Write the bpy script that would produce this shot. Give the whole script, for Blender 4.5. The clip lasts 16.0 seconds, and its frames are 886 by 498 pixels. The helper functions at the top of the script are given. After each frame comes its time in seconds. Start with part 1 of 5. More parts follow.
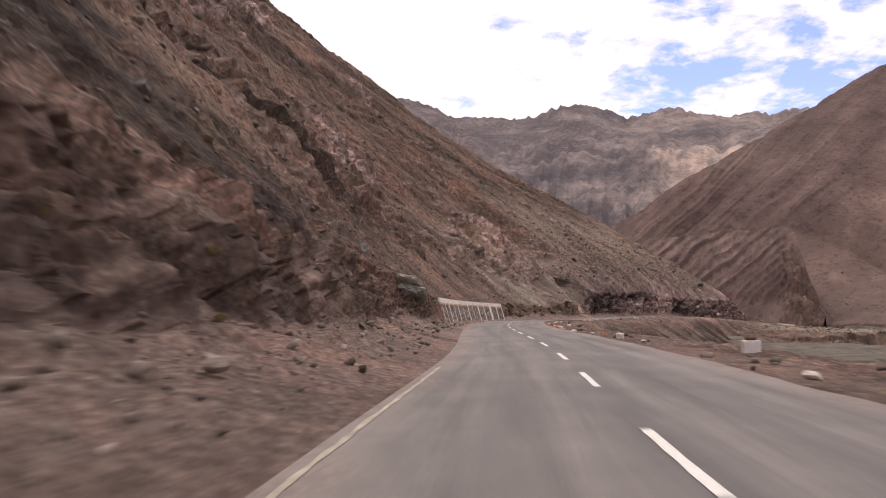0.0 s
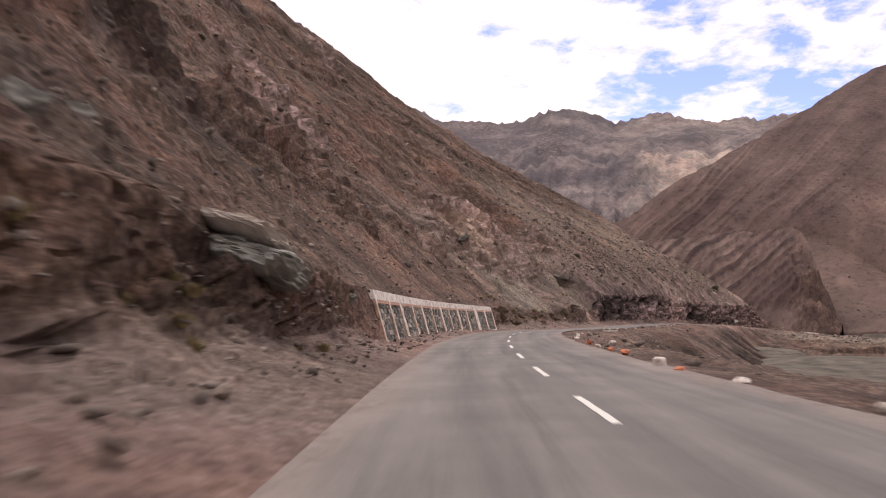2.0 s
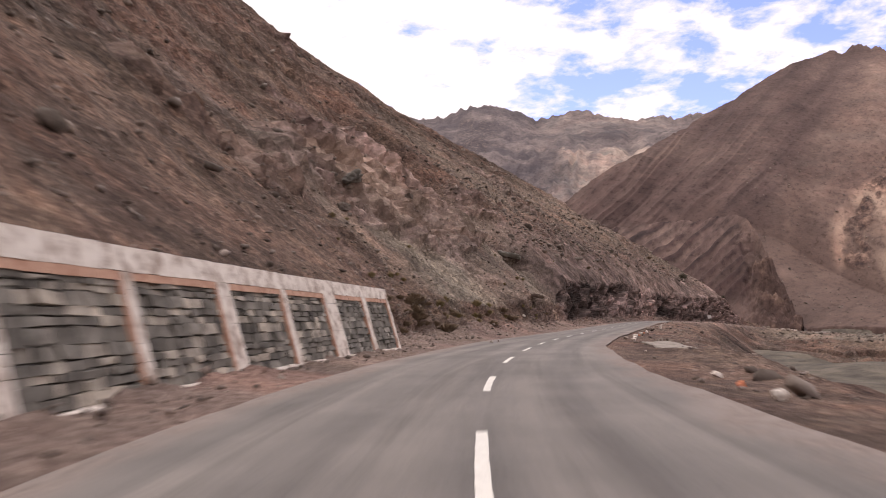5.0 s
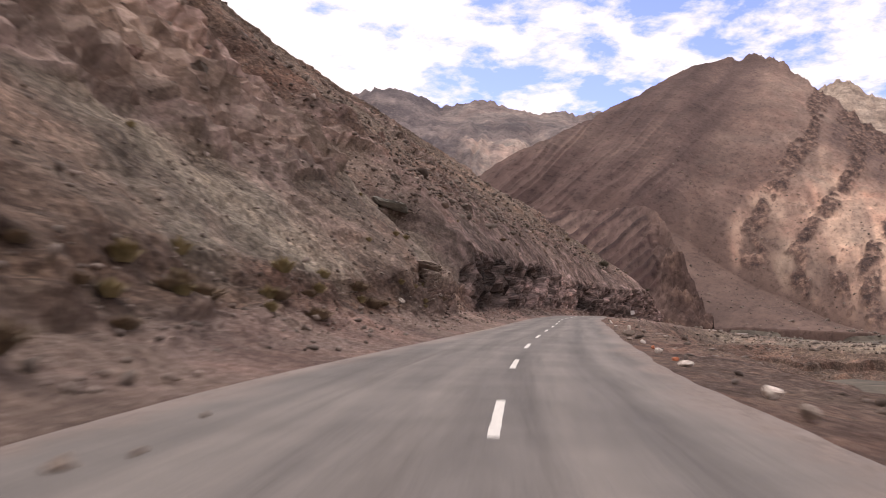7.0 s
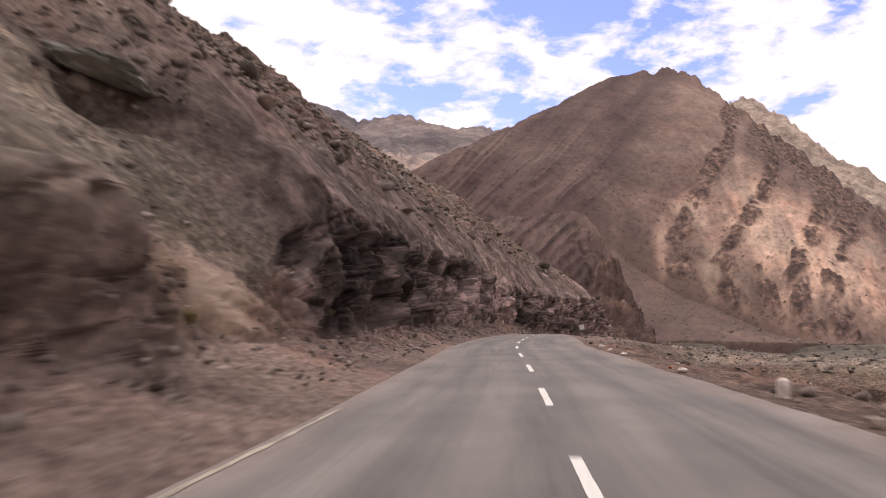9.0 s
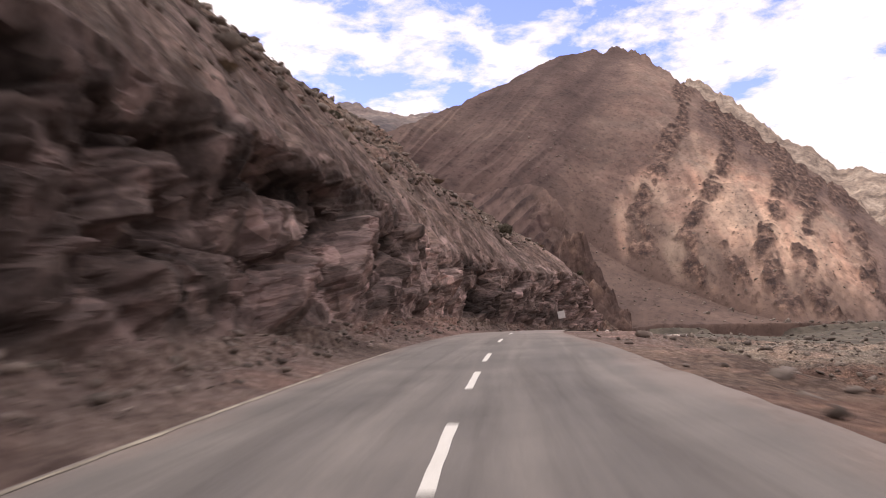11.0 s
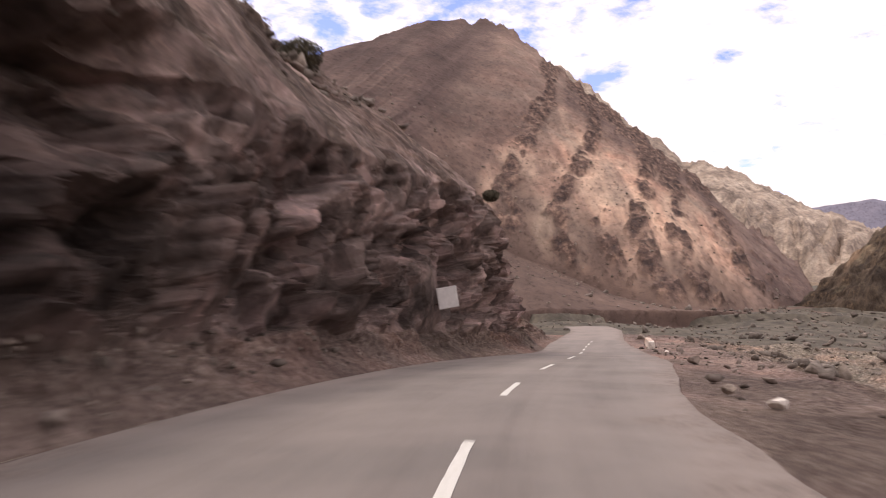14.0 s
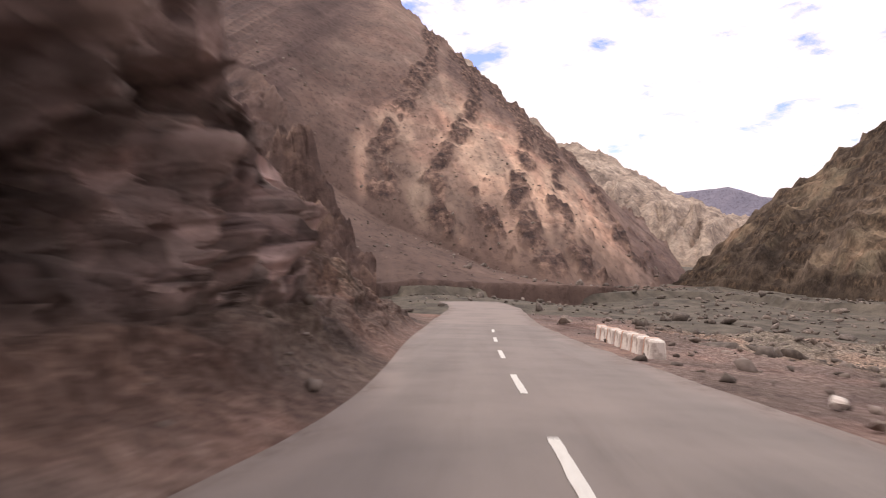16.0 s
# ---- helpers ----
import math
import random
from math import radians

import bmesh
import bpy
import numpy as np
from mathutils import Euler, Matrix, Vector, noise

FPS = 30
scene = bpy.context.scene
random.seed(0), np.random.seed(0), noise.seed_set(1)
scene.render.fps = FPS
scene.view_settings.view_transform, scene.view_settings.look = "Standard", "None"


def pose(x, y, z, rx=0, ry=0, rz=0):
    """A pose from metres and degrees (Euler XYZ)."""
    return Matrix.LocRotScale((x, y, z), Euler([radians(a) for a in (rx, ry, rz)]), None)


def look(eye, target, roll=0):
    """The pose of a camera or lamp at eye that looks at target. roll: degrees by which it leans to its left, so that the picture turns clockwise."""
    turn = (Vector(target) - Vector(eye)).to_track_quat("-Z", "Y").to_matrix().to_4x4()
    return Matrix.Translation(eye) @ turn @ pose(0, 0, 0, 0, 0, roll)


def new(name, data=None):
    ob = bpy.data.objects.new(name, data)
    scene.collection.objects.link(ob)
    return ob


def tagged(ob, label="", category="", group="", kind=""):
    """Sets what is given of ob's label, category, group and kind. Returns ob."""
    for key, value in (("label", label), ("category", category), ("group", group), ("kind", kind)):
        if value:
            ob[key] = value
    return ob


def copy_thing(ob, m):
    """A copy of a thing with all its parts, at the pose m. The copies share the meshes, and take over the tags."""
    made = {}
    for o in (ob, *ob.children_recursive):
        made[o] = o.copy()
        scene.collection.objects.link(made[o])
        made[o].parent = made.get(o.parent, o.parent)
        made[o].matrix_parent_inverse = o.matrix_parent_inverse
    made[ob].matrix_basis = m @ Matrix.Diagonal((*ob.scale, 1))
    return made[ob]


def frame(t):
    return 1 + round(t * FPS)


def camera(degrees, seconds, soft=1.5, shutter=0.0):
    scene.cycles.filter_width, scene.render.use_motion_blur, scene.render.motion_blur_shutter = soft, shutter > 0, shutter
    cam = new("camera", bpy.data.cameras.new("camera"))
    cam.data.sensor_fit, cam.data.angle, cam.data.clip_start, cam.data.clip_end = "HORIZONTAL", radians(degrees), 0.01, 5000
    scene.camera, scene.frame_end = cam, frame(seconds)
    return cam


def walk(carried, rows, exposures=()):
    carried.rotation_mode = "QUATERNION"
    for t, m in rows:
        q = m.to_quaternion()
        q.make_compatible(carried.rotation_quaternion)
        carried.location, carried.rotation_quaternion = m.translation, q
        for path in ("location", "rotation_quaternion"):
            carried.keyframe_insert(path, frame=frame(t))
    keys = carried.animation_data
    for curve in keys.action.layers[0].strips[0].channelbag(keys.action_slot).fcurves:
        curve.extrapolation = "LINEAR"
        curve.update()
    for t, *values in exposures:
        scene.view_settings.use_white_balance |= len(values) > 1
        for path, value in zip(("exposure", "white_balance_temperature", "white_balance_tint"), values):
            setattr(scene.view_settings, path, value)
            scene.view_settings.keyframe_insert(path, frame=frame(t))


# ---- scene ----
cam = camera(59.7, 16.0, soft=1.0, shutter=0.5)
PATH = [
    (0, 0.00, -0.00, 1.38, 94.74, 0.77, -0.00),
    (0.5, 0.50, 8.84, 1.32, 94.40, -1.21, -0.16),
    (1, 1.04, 17.83, 1.41, 95.04, -0.10, -0.51),
    (1.5, 1.70, 26.70, 1.35, 94.56, -0.00, -0.74),
    (2, 2.30, 35.65, 1.43, 95.17, 0.66, -0.96),
    (2.5, 2.98, 44.33, 1.46, 94.96, 0.68, -1.21),
    (3, 3.64, 53.24, 1.47, 94.69, -0.35, -1.62),
    (3.2, 3.85, 56.85, 1.45, 94.16, -0.11, -1.96),
    (5.3, 8.76, 95.09, 1.47, 95.05, 1.20, -7.73),
    (5.5, 9.48, 98.79, 1.49, 94.90, 0.91, -8.49),
    (6, 11.63, 108.21, 1.52, 94.85, -0.64, -10.77),
    (6.5, 14.22, 117.69, 1.40, 93.68, -1.59, -12.87),
    (7, 17.14, 127.16, 1.27, 93.95, -0.89, -14.47),
    (7.5, 20.29, 136.53, 1.15, 94.18, -0.07, -15.52),
    (8, 23.58, 145.84, 1.07, 94.15, -0.92, -16.86),
    (8.5, 27.11, 154.95, 1.06, 94.65, -1.41, -18.52),
    (9, 31.04, 164.13, 1.15, 95.20, 0.31, -20.31),
    (9.2, 32.69, 167.88, 1.10, 94.66, 0.36, -20.92),
    (11.3, 52.77, 207.62, 0.99, 94.56, 2.13, -23.93),
    (11.5, 54.75, 211.40, 1.01, 94.89, 1.34, -24.31),
    (12, 59.77, 220.81, 0.97, 94.60, 0.27, -25.44),
    (12.5, 64.98, 230.01, 1.01, 95.37, -1.09, -26.93),
    (13, 70.38, 238.83, 0.93, 93.79, -0.71, -29.07),
    (13.5, 75.98, 247.12, 0.69, 93.84, -0.96, -31.65),
    (14, 81.75, 254.98, 0.36, 92.33, 0.37, -34.26),
    (14.5, 87.67, 262.22, -0.10, 92.18, 0.09, -36.64),
    (15, 93.70, 269.05, -0.62, 91.04, 0.12, -39.15),
    (15.5, 99.90, 275.41, -1.21, 91.04, -0.10, -41.27),
    (16, 106.28, 281.52, -1.86, 90.50, -1.16, -43.47),
]
walk(cam, [(t, pose(*row)) for t, *row in PATH], [(0, 0.0, 7000, 15), (16, 0.0, 7000, 15)])


# ---- world, sun, exposure ----
def mat(name):
    m = bpy.data.materials.new(name)
    m.use_nodes = True
    nt = m.node_tree
    return m, nt, nt.nodes["Principled BSDF"]


def link(nt, a, b):
    nt.links.new(a, b)


def node(nt, kind, **kw):
    n = nt.nodes.new(kind)
    for key, value in kw.items():
        n.inputs[key].default_value = value
    return n


world = bpy.data.worlds.new("sky")
scene.world = world
world.use_nodes = True
wt = world.node_tree
bg = wt.nodes["Background"]
SUN_EL, SUN_AZ = 60.0, -18.0  # the sun stands high behind thin cloud, ahead and left
sky = wt.nodes.new("ShaderNodeTexSky")
sky.sky_type = "NISHITA"
sky.sun_disc = False
sky.sun_elevation, sky.sun_rotation = radians(SUN_EL), radians(SUN_AZ)
sky.altitude = 3500
geo = wt.nodes.new("ShaderNodeTexCoord")
sep = wt.nodes.new("ShaderNodeSeparateXYZ")
link(wt, geo.outputs["Generated"], sep.inputs[0])
zc = wt.nodes.new("ShaderNodeMath"); zc.operation = "ADD"; zc.inputs[1].default_value = 0.2
link(wt, sep.outputs["Z"], zc.inputs[0])
div = wt.nodes.new("ShaderNodeVectorMath"); div.operation = "DIVIDE"
comb = wt.nodes.new("ShaderNodeCombineXYZ")
for k in range(3):
    link(wt, zc.outputs[0], comb.inputs[k])
link(wt, geo.outputs["Generated"], div.inputs[0])
link(wt, comb.outputs[0], div.inputs[1])
cn = node(wt, "ShaderNodeTexNoise", Scale=5.6, Detail=8.0, Roughness=0.6, Distortion=0.15)
link(wt, div.outputs[0], cn.inputs["Vector"])
cr = wt.nodes.new("ShaderNodeValToRGB")
cr.color_ramp.elements[0].position, cr.color_ramp.elements[1].position = 0.37, 0.5
# the cloud cover thins over one part of the sky
thin = wt.nodes.new("ShaderNodeVectorMath"); thin.operation = "DOT_PRODUCT"
thin.inputs[1].default_value = (math.sin(radians(29)) * math.cos(radians(17)), math.cos(radians(29)) * math.cos(radians(17)), math.sin(radians(17)))
link(wt, geo.outputs["Generated"], thin.inputs[0])
tr_ = wt.nodes.new("ShaderNodeMapRange")
tr_.interpolation_type = "SMOOTHSTEP"
for key, value in ((1, 0.92), (2, 0.998), (3, 0.08), (4, -0.075)):
    tr_.inputs[key].default_value = value
link(wt, thin.outputs["Value"], tr_.inputs[0])
cov = wt.nodes.new("ShaderNodeMath"); cov.operation = "ADD"
link(wt, cn.outputs["Fac"], cov.inputs[0]); link(wt, tr_.outputs[0], cov.inputs[1])
link(wt, cov.outputs[0], cr.inputs[0])
skym = wt.nodes.new("ShaderNodeMix"); skym.data_type = "RGBA"
link(wt, cr.outputs[0], skym.inputs["Factor"])
skyblue = wt.nodes.new("ShaderNodeMix"); skyblue.data_type = "RGBA"; skyblue.blend_type = "MULTIPLY"
skyblue.inputs["Factor"].default_value = 1.0
skyblue.inputs["B"].default_value = (2.2, 1.9, 2.7, 1)
link(wt, sky.outputs[0], skyblue.inputs["A"])
link(wt, skyblue.outputs["Result"], skym.inputs["A"])
skym.inputs["B"].default_value = (9.8, 9.4, 9.8, 1)  # bright high cloud
link(wt, skym.outputs["Result"], bg.inputs["Color"])
bg.inputs["Strength"].default_value = 0.12

sun = new("sun", bpy.data.lights.new("sun", "SUN"))
sun.data.energy, sun.data.angle, sun.data.color = 1.3, radians(12), (1.0, 0.94, 0.86)
az, el = radians(SUN_AZ), radians(SUN_EL)
sun.matrix_world = look((0, 0, 0), (-math.sin(az) * math.cos(el), -math.cos(az) * math.cos(el), -math.sin(el)))
scene.view_settings.exposure = 0.0


# ---- noise on arrays ----
def lattice(ix, iy, iz, seed):
    h = (ix * 374761393 + iy * 668265263 + iz * 2147483647 + seed * 974711) & 0xFFFFFFFF
    h = ((h ^ (h >> 13)) * 1274126177) & 0xFFFFFFFF
    h = ((h ^ (h >> 16)) * 2246822519) & 0xFFFFFFFF
    return ((h ^ (h >> 15)) & 0xFFFFFF) / float(0xFFFFFF)


def vnoise(x, y, z, seed=0):
    x, y, z = np.broadcast_arrays(np.asarray(x, float), np.asarray(y, float), np.asarray(z, float))
    fx, fy, fz = np.floor(x), np.floor(y), np.floor(z)
    ix, iy, iz = fx.astype(np.int64), fy.astype(np.int64), fz.astype(np.int64)
    u, v, w = x - fx, y - fy, z - fz
    u, v, w = u * u * (3 - 2 * u), v * v * (3 - 2 * v), w * w * (3 - 2 * w)
    out = 0
    for a in (0, 1):
        for b in (0, 1):
            for c in (0, 1):
                out = out + lattice(ix + a, iy + b, iz + c, seed) * (u if a else 1 - u) * (v if b else 1 - v) * (w if c else 1 - w)
    return out * 2 - 1


def fbm(x, y, z, octaves=4, seed=0, gain=0.5):
    total, amp = 0, 1.0
    for k in range(octaves):
        total = total + amp * vnoise(x * 2 ** k, y * 2 ** k, z * 2 ** k, seed + k)
        amp *= gain
    return total


def ridged(x, y, z, octaves=4, seed=0, gain=0.5):
    total, amp = 0, 1.0
    for k in range(octaves):
        total = total + amp * (1 - 2 * np.abs(vnoise(x * 2 ** k, y * 2 ** k, z * 2 ** k, seed + k)))
        amp *= gain
    return total


def smooth(a, b, x):
    t = np.clip((np.asarray(x, float) - a) / (b - a), 0, 1)
    return t * t * (3 - 2 * t)


def tab(x, rows, col):
    """A column of a table of rows (x, ...), read between its rows with eased steps."""
    xs = [r[0] for r in rows]
    return np.interp(x, xs, [r[col] for r in rows])


def grid_mesh(name, P, material, attrs=None, soft=True):
    """A mesh from an array of places, rows by columns."""
    n, m = P.shape[:2]
    idx = np.arange(n * m).reshape(n, m)
    faces = np.stack([idx[:-1, :-1], idx[1:, :-1], idx[1:, 1:], idx[:-1, 1:]], -1).reshape(-1, 4)
    me = bpy.data.meshes.new(name)
    me.vertices.add(n * m)
    me.vertices.foreach_set("co", P.reshape(-1).astype(np.float32))
    me.loops.add(faces.size)
    me.loops.foreach_set("vertex_index", faces.reshape(-1).astype(np.int32))
    me.polygons.add(len(faces))
    me.polygons.foreach_set("loop_start", np.arange(0, faces.size, 4, dtype=np.int32))
    me.update(calc_edges=True)
    me.polygons.foreach_set("use_smooth", np.full(len(faces), soft, dtype=bool))
    for key, value in (attrs or {}).items():
        a = me.attributes.new(key, "FLOAT", "POINT")
        a.data.foreach_set("value", np.asarray(value, np.float32).reshape(-1))
    me.materials.append(material)
    return new(name, me)


# ---- the road's line: places on its middle, every third mark ----
MIDDLE = [(-1.5, -40), (0.9, -10), (2.3, 9.1), (3.75, 25.4), (4.6, 45), (5.5, 64.5), (7.9, 89.8), (10.7, 106.1), (15.4, 122.4), (21.2, 139), (27.9, 155.4),
          (35.2, 171.4), (42.2, 186.5), (49.4, 202.3), (59.8, 221.7), (70.2, 239.35), (81.3, 255.3), (93.1, 268.7), (106.4, 280.6), (118.3, 292.1),
          (130.7, 304), (143.3, 315.8), (156, 327.6), (168, 340), (177, 356)]
HEIGHTS = [(-60, 0), (22, 0.0), (50, 0.1), (105, 0.15), (125, 0), (150, -0.3), (215, -0.36), (232, -0.4), (246, -0.66), (260, -1.3), (274, -2.44), (288, -3.9),
           (302, -5.1), (316, -6.2), (330, -6.9), (345, -7.2), (400, -7.0)]


def spline(points, step=0.5):
    """A smooth line through points, cut into even steps: stations, x, y."""
    p = np.array(points, float)
    t = np.concatenate([[0], np.cumsum(np.hypot(*np.diff(p, axis=0).T))])
    n = len(p)
    A, B, h = np.zeros((n, n)), np.zeros((n, 2)), np.diff(t)
    A[0, 0] = A[-1, -1] = 1
    for i in range(1, n - 1):
        A[i, i - 1:i + 2] = h[i - 1], 2 * (h[i - 1] + h[i]), h[i]
        B[i] = 6 * ((p[i + 1] - p[i]) / h[i] - (p[i] - p[i - 1]) / h[i - 1])
    M = np.linalg.solve(A, B)
    q = np.arange(0, t[-1], step)
    i = np.clip(np.searchsorted(t, q, side="right") - 1, 0, n - 2)
    a, b, hh = (t[i + 1] - q)[:, None], (q - t[i])[:, None], h[i][:, None]
    xy = M[i] * a ** 3 / (6 * hh) + M[i + 1] * b ** 3 / (6 * hh) + (p[i] / hh - M[i] * hh / 6) * a + (p[i + 1] / hh - M[i + 1] * hh / 6) * b
    return q, xy[:, 0], xy[:, 1]


_, _x, _y = spline(MIDDLE)
_k = np.hanning(41); _k /= _k.sum()
_x = np.convolve(np.pad(_x, 20, mode="reflect", reflect_type="odd"), _k, "valid")
_y = np.convolve(np.pad(_y, 20, mode="reflect", reflect_type="odd"), _k, "valid")
_s = np.concatenate([[0], np.cumsum(np.hypot(np.diff(_x), np.diff(_y)))])
_s = _s - np.interp(0, _y, _s)
_z = np.interp(_y, [h[0] for h in HEIGHTS], [h[1] for h in HEIGHTS])
_kz = np.hanning(61); _kz /= _kz.sum()
_z = np.convolve(np.pad(_z, 30, mode="edge"), _kz, "valid")
_tx, _ty = np.gradient(_x), np.gradient(_y)
_l = np.hypot(_tx, _ty); _tx, _ty = _tx / _l, _ty / _l


def road_at(s, d=0.0):
    """World x, y and the road's height at station s and d metres right of the middle."""
    s = np.asarray(s, float)
    x, y, z = np.interp(s, _s, _x), np.interp(s, _s, _y), np.interp(s, _s, _z)
    tx, ty = np.interp(s, _s, _tx), np.interp(s, _s, _ty)
    return x + d * ty, y - d * tx, z


def heading(s):
    return math.atan2(float(np.interp(s, _s, _ty)), float(np.interp(s, _s, _tx)))


# edges of the asphalt: station, left, right
EDGE = [(-40, -3.7, 3.9), (20, -3.7, 3.8), (60, -3.8, 3.6), (95, -4.0, 3.8), (115, -4.1, 3.4), (126, -4.1, 3.2), (140, -5.1, 3.6), (160, -4.4, 4.0), (178, -3.8, 3.9), (215, -3.8, 4.0), (236, -3.8, 3.8), (248, -3.6, 2.8), (254, -3.5, 2.8), (262, -4.2, 2.9), (273, -4.9, 3.0), (285, -5.0, 3.2), (296, -5.0, 3.9),
        (302, -4.9, 4.1), (308, -4.4, 3.9), (313, -2.8, 3.7), (318, -2.7, 3.55), (325, -2.9, 3.6), (335, -3.5, 3.4), (345, -3.9, 3.2), (360, -4.1, 3.0), (420, -4.0, 3.0)]

_es = np.arange(-60, 440, 2.0)
_ke = np.hanning(11); _ke /= _ke.sum()
EDGE = list(zip(_es, *(np.convolve(np.pad(tab(_es, EDGE, k), 5, mode="edge"), _ke, "valid") for k in (1, 2))))

# ---- materials ----


def ramp(nt, source, stops):
    r = nt.nodes.new("ShaderNodeValToRGB")
    e = r.color_ramp.elements
    while len(e) < len(stops):
        e.new(0.5)
    for k, (pos, col) in enumerate(stops):
        e[k].position, e[k].color = pos, (*col, 1)
    link(nt, source, r.inputs[0])
    return r.outputs[0]


def mixc(nt, fac, a, b, blend="MIX"):
    m = nt.nodes.new("ShaderNodeMix")
    m.data_type, m.blend_type = "RGBA", blend
    for sock, value in ((m.inputs["Factor"], fac), (m.inputs["A"], a), (m.inputs["B"], b)):
        if isinstance(value, (float, int)):
            sock.default_value = value
        elif isinstance(value, tuple):
            sock.default_value = (*value, 1)
        else:
            link(nt, value, sock)
    return m.outputs["Result"]


def noise_out(nt, vec, scale, detail=6.0, rough=0.6, distort=0.0):
    n = node(nt, "ShaderNodeTexNoise", Scale=scale, Detail=detail, Roughness=rough, Distortion=distort)
    link(nt, vec, n.inputs["Vector"])
    return n.outputs["Fac"]


def bump(nt, p, height, strength, distance):
    b = node(nt, "ShaderNodeBump", Strength=strength, Distance=distance)
    link(nt, height, b.inputs["Height"])
    link(nt, b.outputs[0], p.inputs["Normal"])


def obj_vec(nt, scale=(1, 1, 1), rot=(0, 0, 0)):
    c = nt.nodes.new("ShaderNodeTexCoord")
    m = nt.nodes.new("ShaderNodeMapping")
    m.inputs["Scale"].default_value = scale
    m.inputs["Rotation"].default_value = [radians(a) for a in rot]
    link(nt, c.outputs["Object"], m.inputs[0])
    return m.outputs[0]


def attr(nt, name):
    a = nt.nodes.new("ShaderNodeAttribute")
    a.attribute_name = name
    return a.outputs["Fac"]


def hill_material(name="hillside rock and scree"):
    m, nt, p = mat(name)
    v = obj_vec(nt)
    big = noise_out(nt, v, 0.05, 5)
    mid = noise_out(nt, v, 0.6, 7, 0.65)
    fine = noise_out(nt, v, 5.0, 9, 0.75)
    vor = node(nt, "ShaderNodeTexVoronoi", Scale=3.2)
    link(nt, v, vor.inputs["Vector"])
    bits = ramp(nt, vor.outputs["Color"], [(0.08, (0.5, 0.48, 0.47)), (0.55, (1.0, 1.0, 1.0)), (0.92, (1.6, 1.56, 1.52))])
    scree = ramp(nt, fine, [(0.35, (0.048, 0.034, 0.03)), (0.5, (0.138, 0.102, 0.087)), (0.66, (0.29, 0.234, 0.203))])
    scree = mixc(nt, 0.7, scree, mixc(nt, 1.0, scree, bits, "MULTIPLY"))
    warm = ramp(nt, mid, [(0.32, (0.62, 0.55, 0.52)), (0.5, (1.0, 0.95, 0.92)), (0.68, (1.35, 1.22, 1.1))])
    scree = mixc(nt, 1.0, scree, warm, "MULTIPLY")
    redc = ramp(nt, fine, [(0.34, (0.115, 0.079, 0.071)), (0.5, (0.272, 0.209, 0.189)), (0.68, (0.5, 0.425, 0.392))])
    scree = mixc(nt, attr(nt, "red"), scree, redc)
    vs = nt.nodes.new("ShaderNodeCombineXYZ")
    for k, (key, size) in enumerate((("bed", 1.1), ("joint", 0.5), ("deep", 0.25))):
        s_ = nt.nodes.new("ShaderNodeMath"); s_.operation = "MULTIPLY"; s_.inputs[1].default_value = size
        link(nt, attr(nt, key), s_.inputs[0]); link(nt, s_.outputs[0], vs.inputs[k])
    strata = noise_out(nt, vs.outputs[0], 1.0, 5, 0.6, 0.3)
    chip = node(nt, "ShaderNodeTexVoronoi", Scale=1.5)
    link(nt, v, chip.inputs["Vector"])
    rock = ramp(nt, strata, [(0.3, (0.14, 0.113, 0.107)), (0.44, (0.31, 0.252, 0.242)), (0.58, (0.43, 0.345, 0.335)), (0.7, (0.66, 0.545, 0.53))])
    chips = ramp(nt, chip.outputs["Color"], [(0.1, (0.6, 0.58, 0.57)), (0.5, (1.0, 1.0, 1.0)), (0.9, (1.45, 1.42, 1.4))])
    rock = mixc(nt, 1.0, rock, chips, "MULTIPLY")
    rock = mixc(nt, 0.25, rock, mixc(nt, 1.0, rock, bits, "MULTIPLY"))
    green = ramp(nt, fine, [(0.34, (0.115, 0.1, 0.082)), (0.5, (0.275, 0.246, 0.208)), (0.68, (0.5, 0.462, 0.4))])
    green = mixc(nt, 0.7, green, mixc(nt, 1.0, green, bits, "MULTIPLY"))
    base = mixc(nt, attr(nt, "grey"), scree, green)
    hue = ramp(nt, noise_out(nt, v, 0.11, 5, 0.6, 0.6), [(0.36, (0.88, 0.89, 0.86)), (0.48, (1.0, 1.0, 1.0)), (0.62, (1.2, 1.06, 1.02))])
    base = mixc(nt, 1.0, base, hue, "MULTIPLY")
    blotch = ramp(nt, noise_out(nt, v, 0.5, 5, 0.62, 1.0), [(0.38, (0.42, 0.4, 0.39)), (0.48, (0.9, 0.89, 0.88)), (0.6, (1.6, 1.5, 1.5))])
    rock = mixc(nt, 0.85, rock, mixc(nt, 1.0, rock, blotch, "MULTIPLY"))
    pale = ramp(nt, strata, [(0.32, (0.1, 0.066, 0.05)), (0.48, (0.33, 0.236, 0.18)), (0.62, (0.66, 0.52, 0.43))])
    rock = mixc(nt, attr(nt, "pale"), rock, pale)
    tone = ramp(nt, attr(nt, "tone"), [(0.15, (0.55, 0.53, 0.53)), (0.5, (1, 1, 1)), (0.85, (1.28, 1.26, 1.25))])
    rock = mixc(nt, 1.0, rock, tone, "MULTIPLY")
    base = mixc(nt, attr(nt, "rock"), base, rock)
    # colour cut to a fifth: dark rock and earth, plus painted shade on the cut
    darkened = mixc(nt, 1.0, base, (0.205, 0.204, 0.202), "MULTIPLY")
    base = mixc(nt, attr(nt, "dark"), base, darkened)
    tint = ramp(nt, big, [(0.35, (0.75, 0.72, 0.72)), (0.65, (1.15, 1.1, 1.06))])
    base = mixc(nt, 1.0, base, tint, "MULTIPLY")
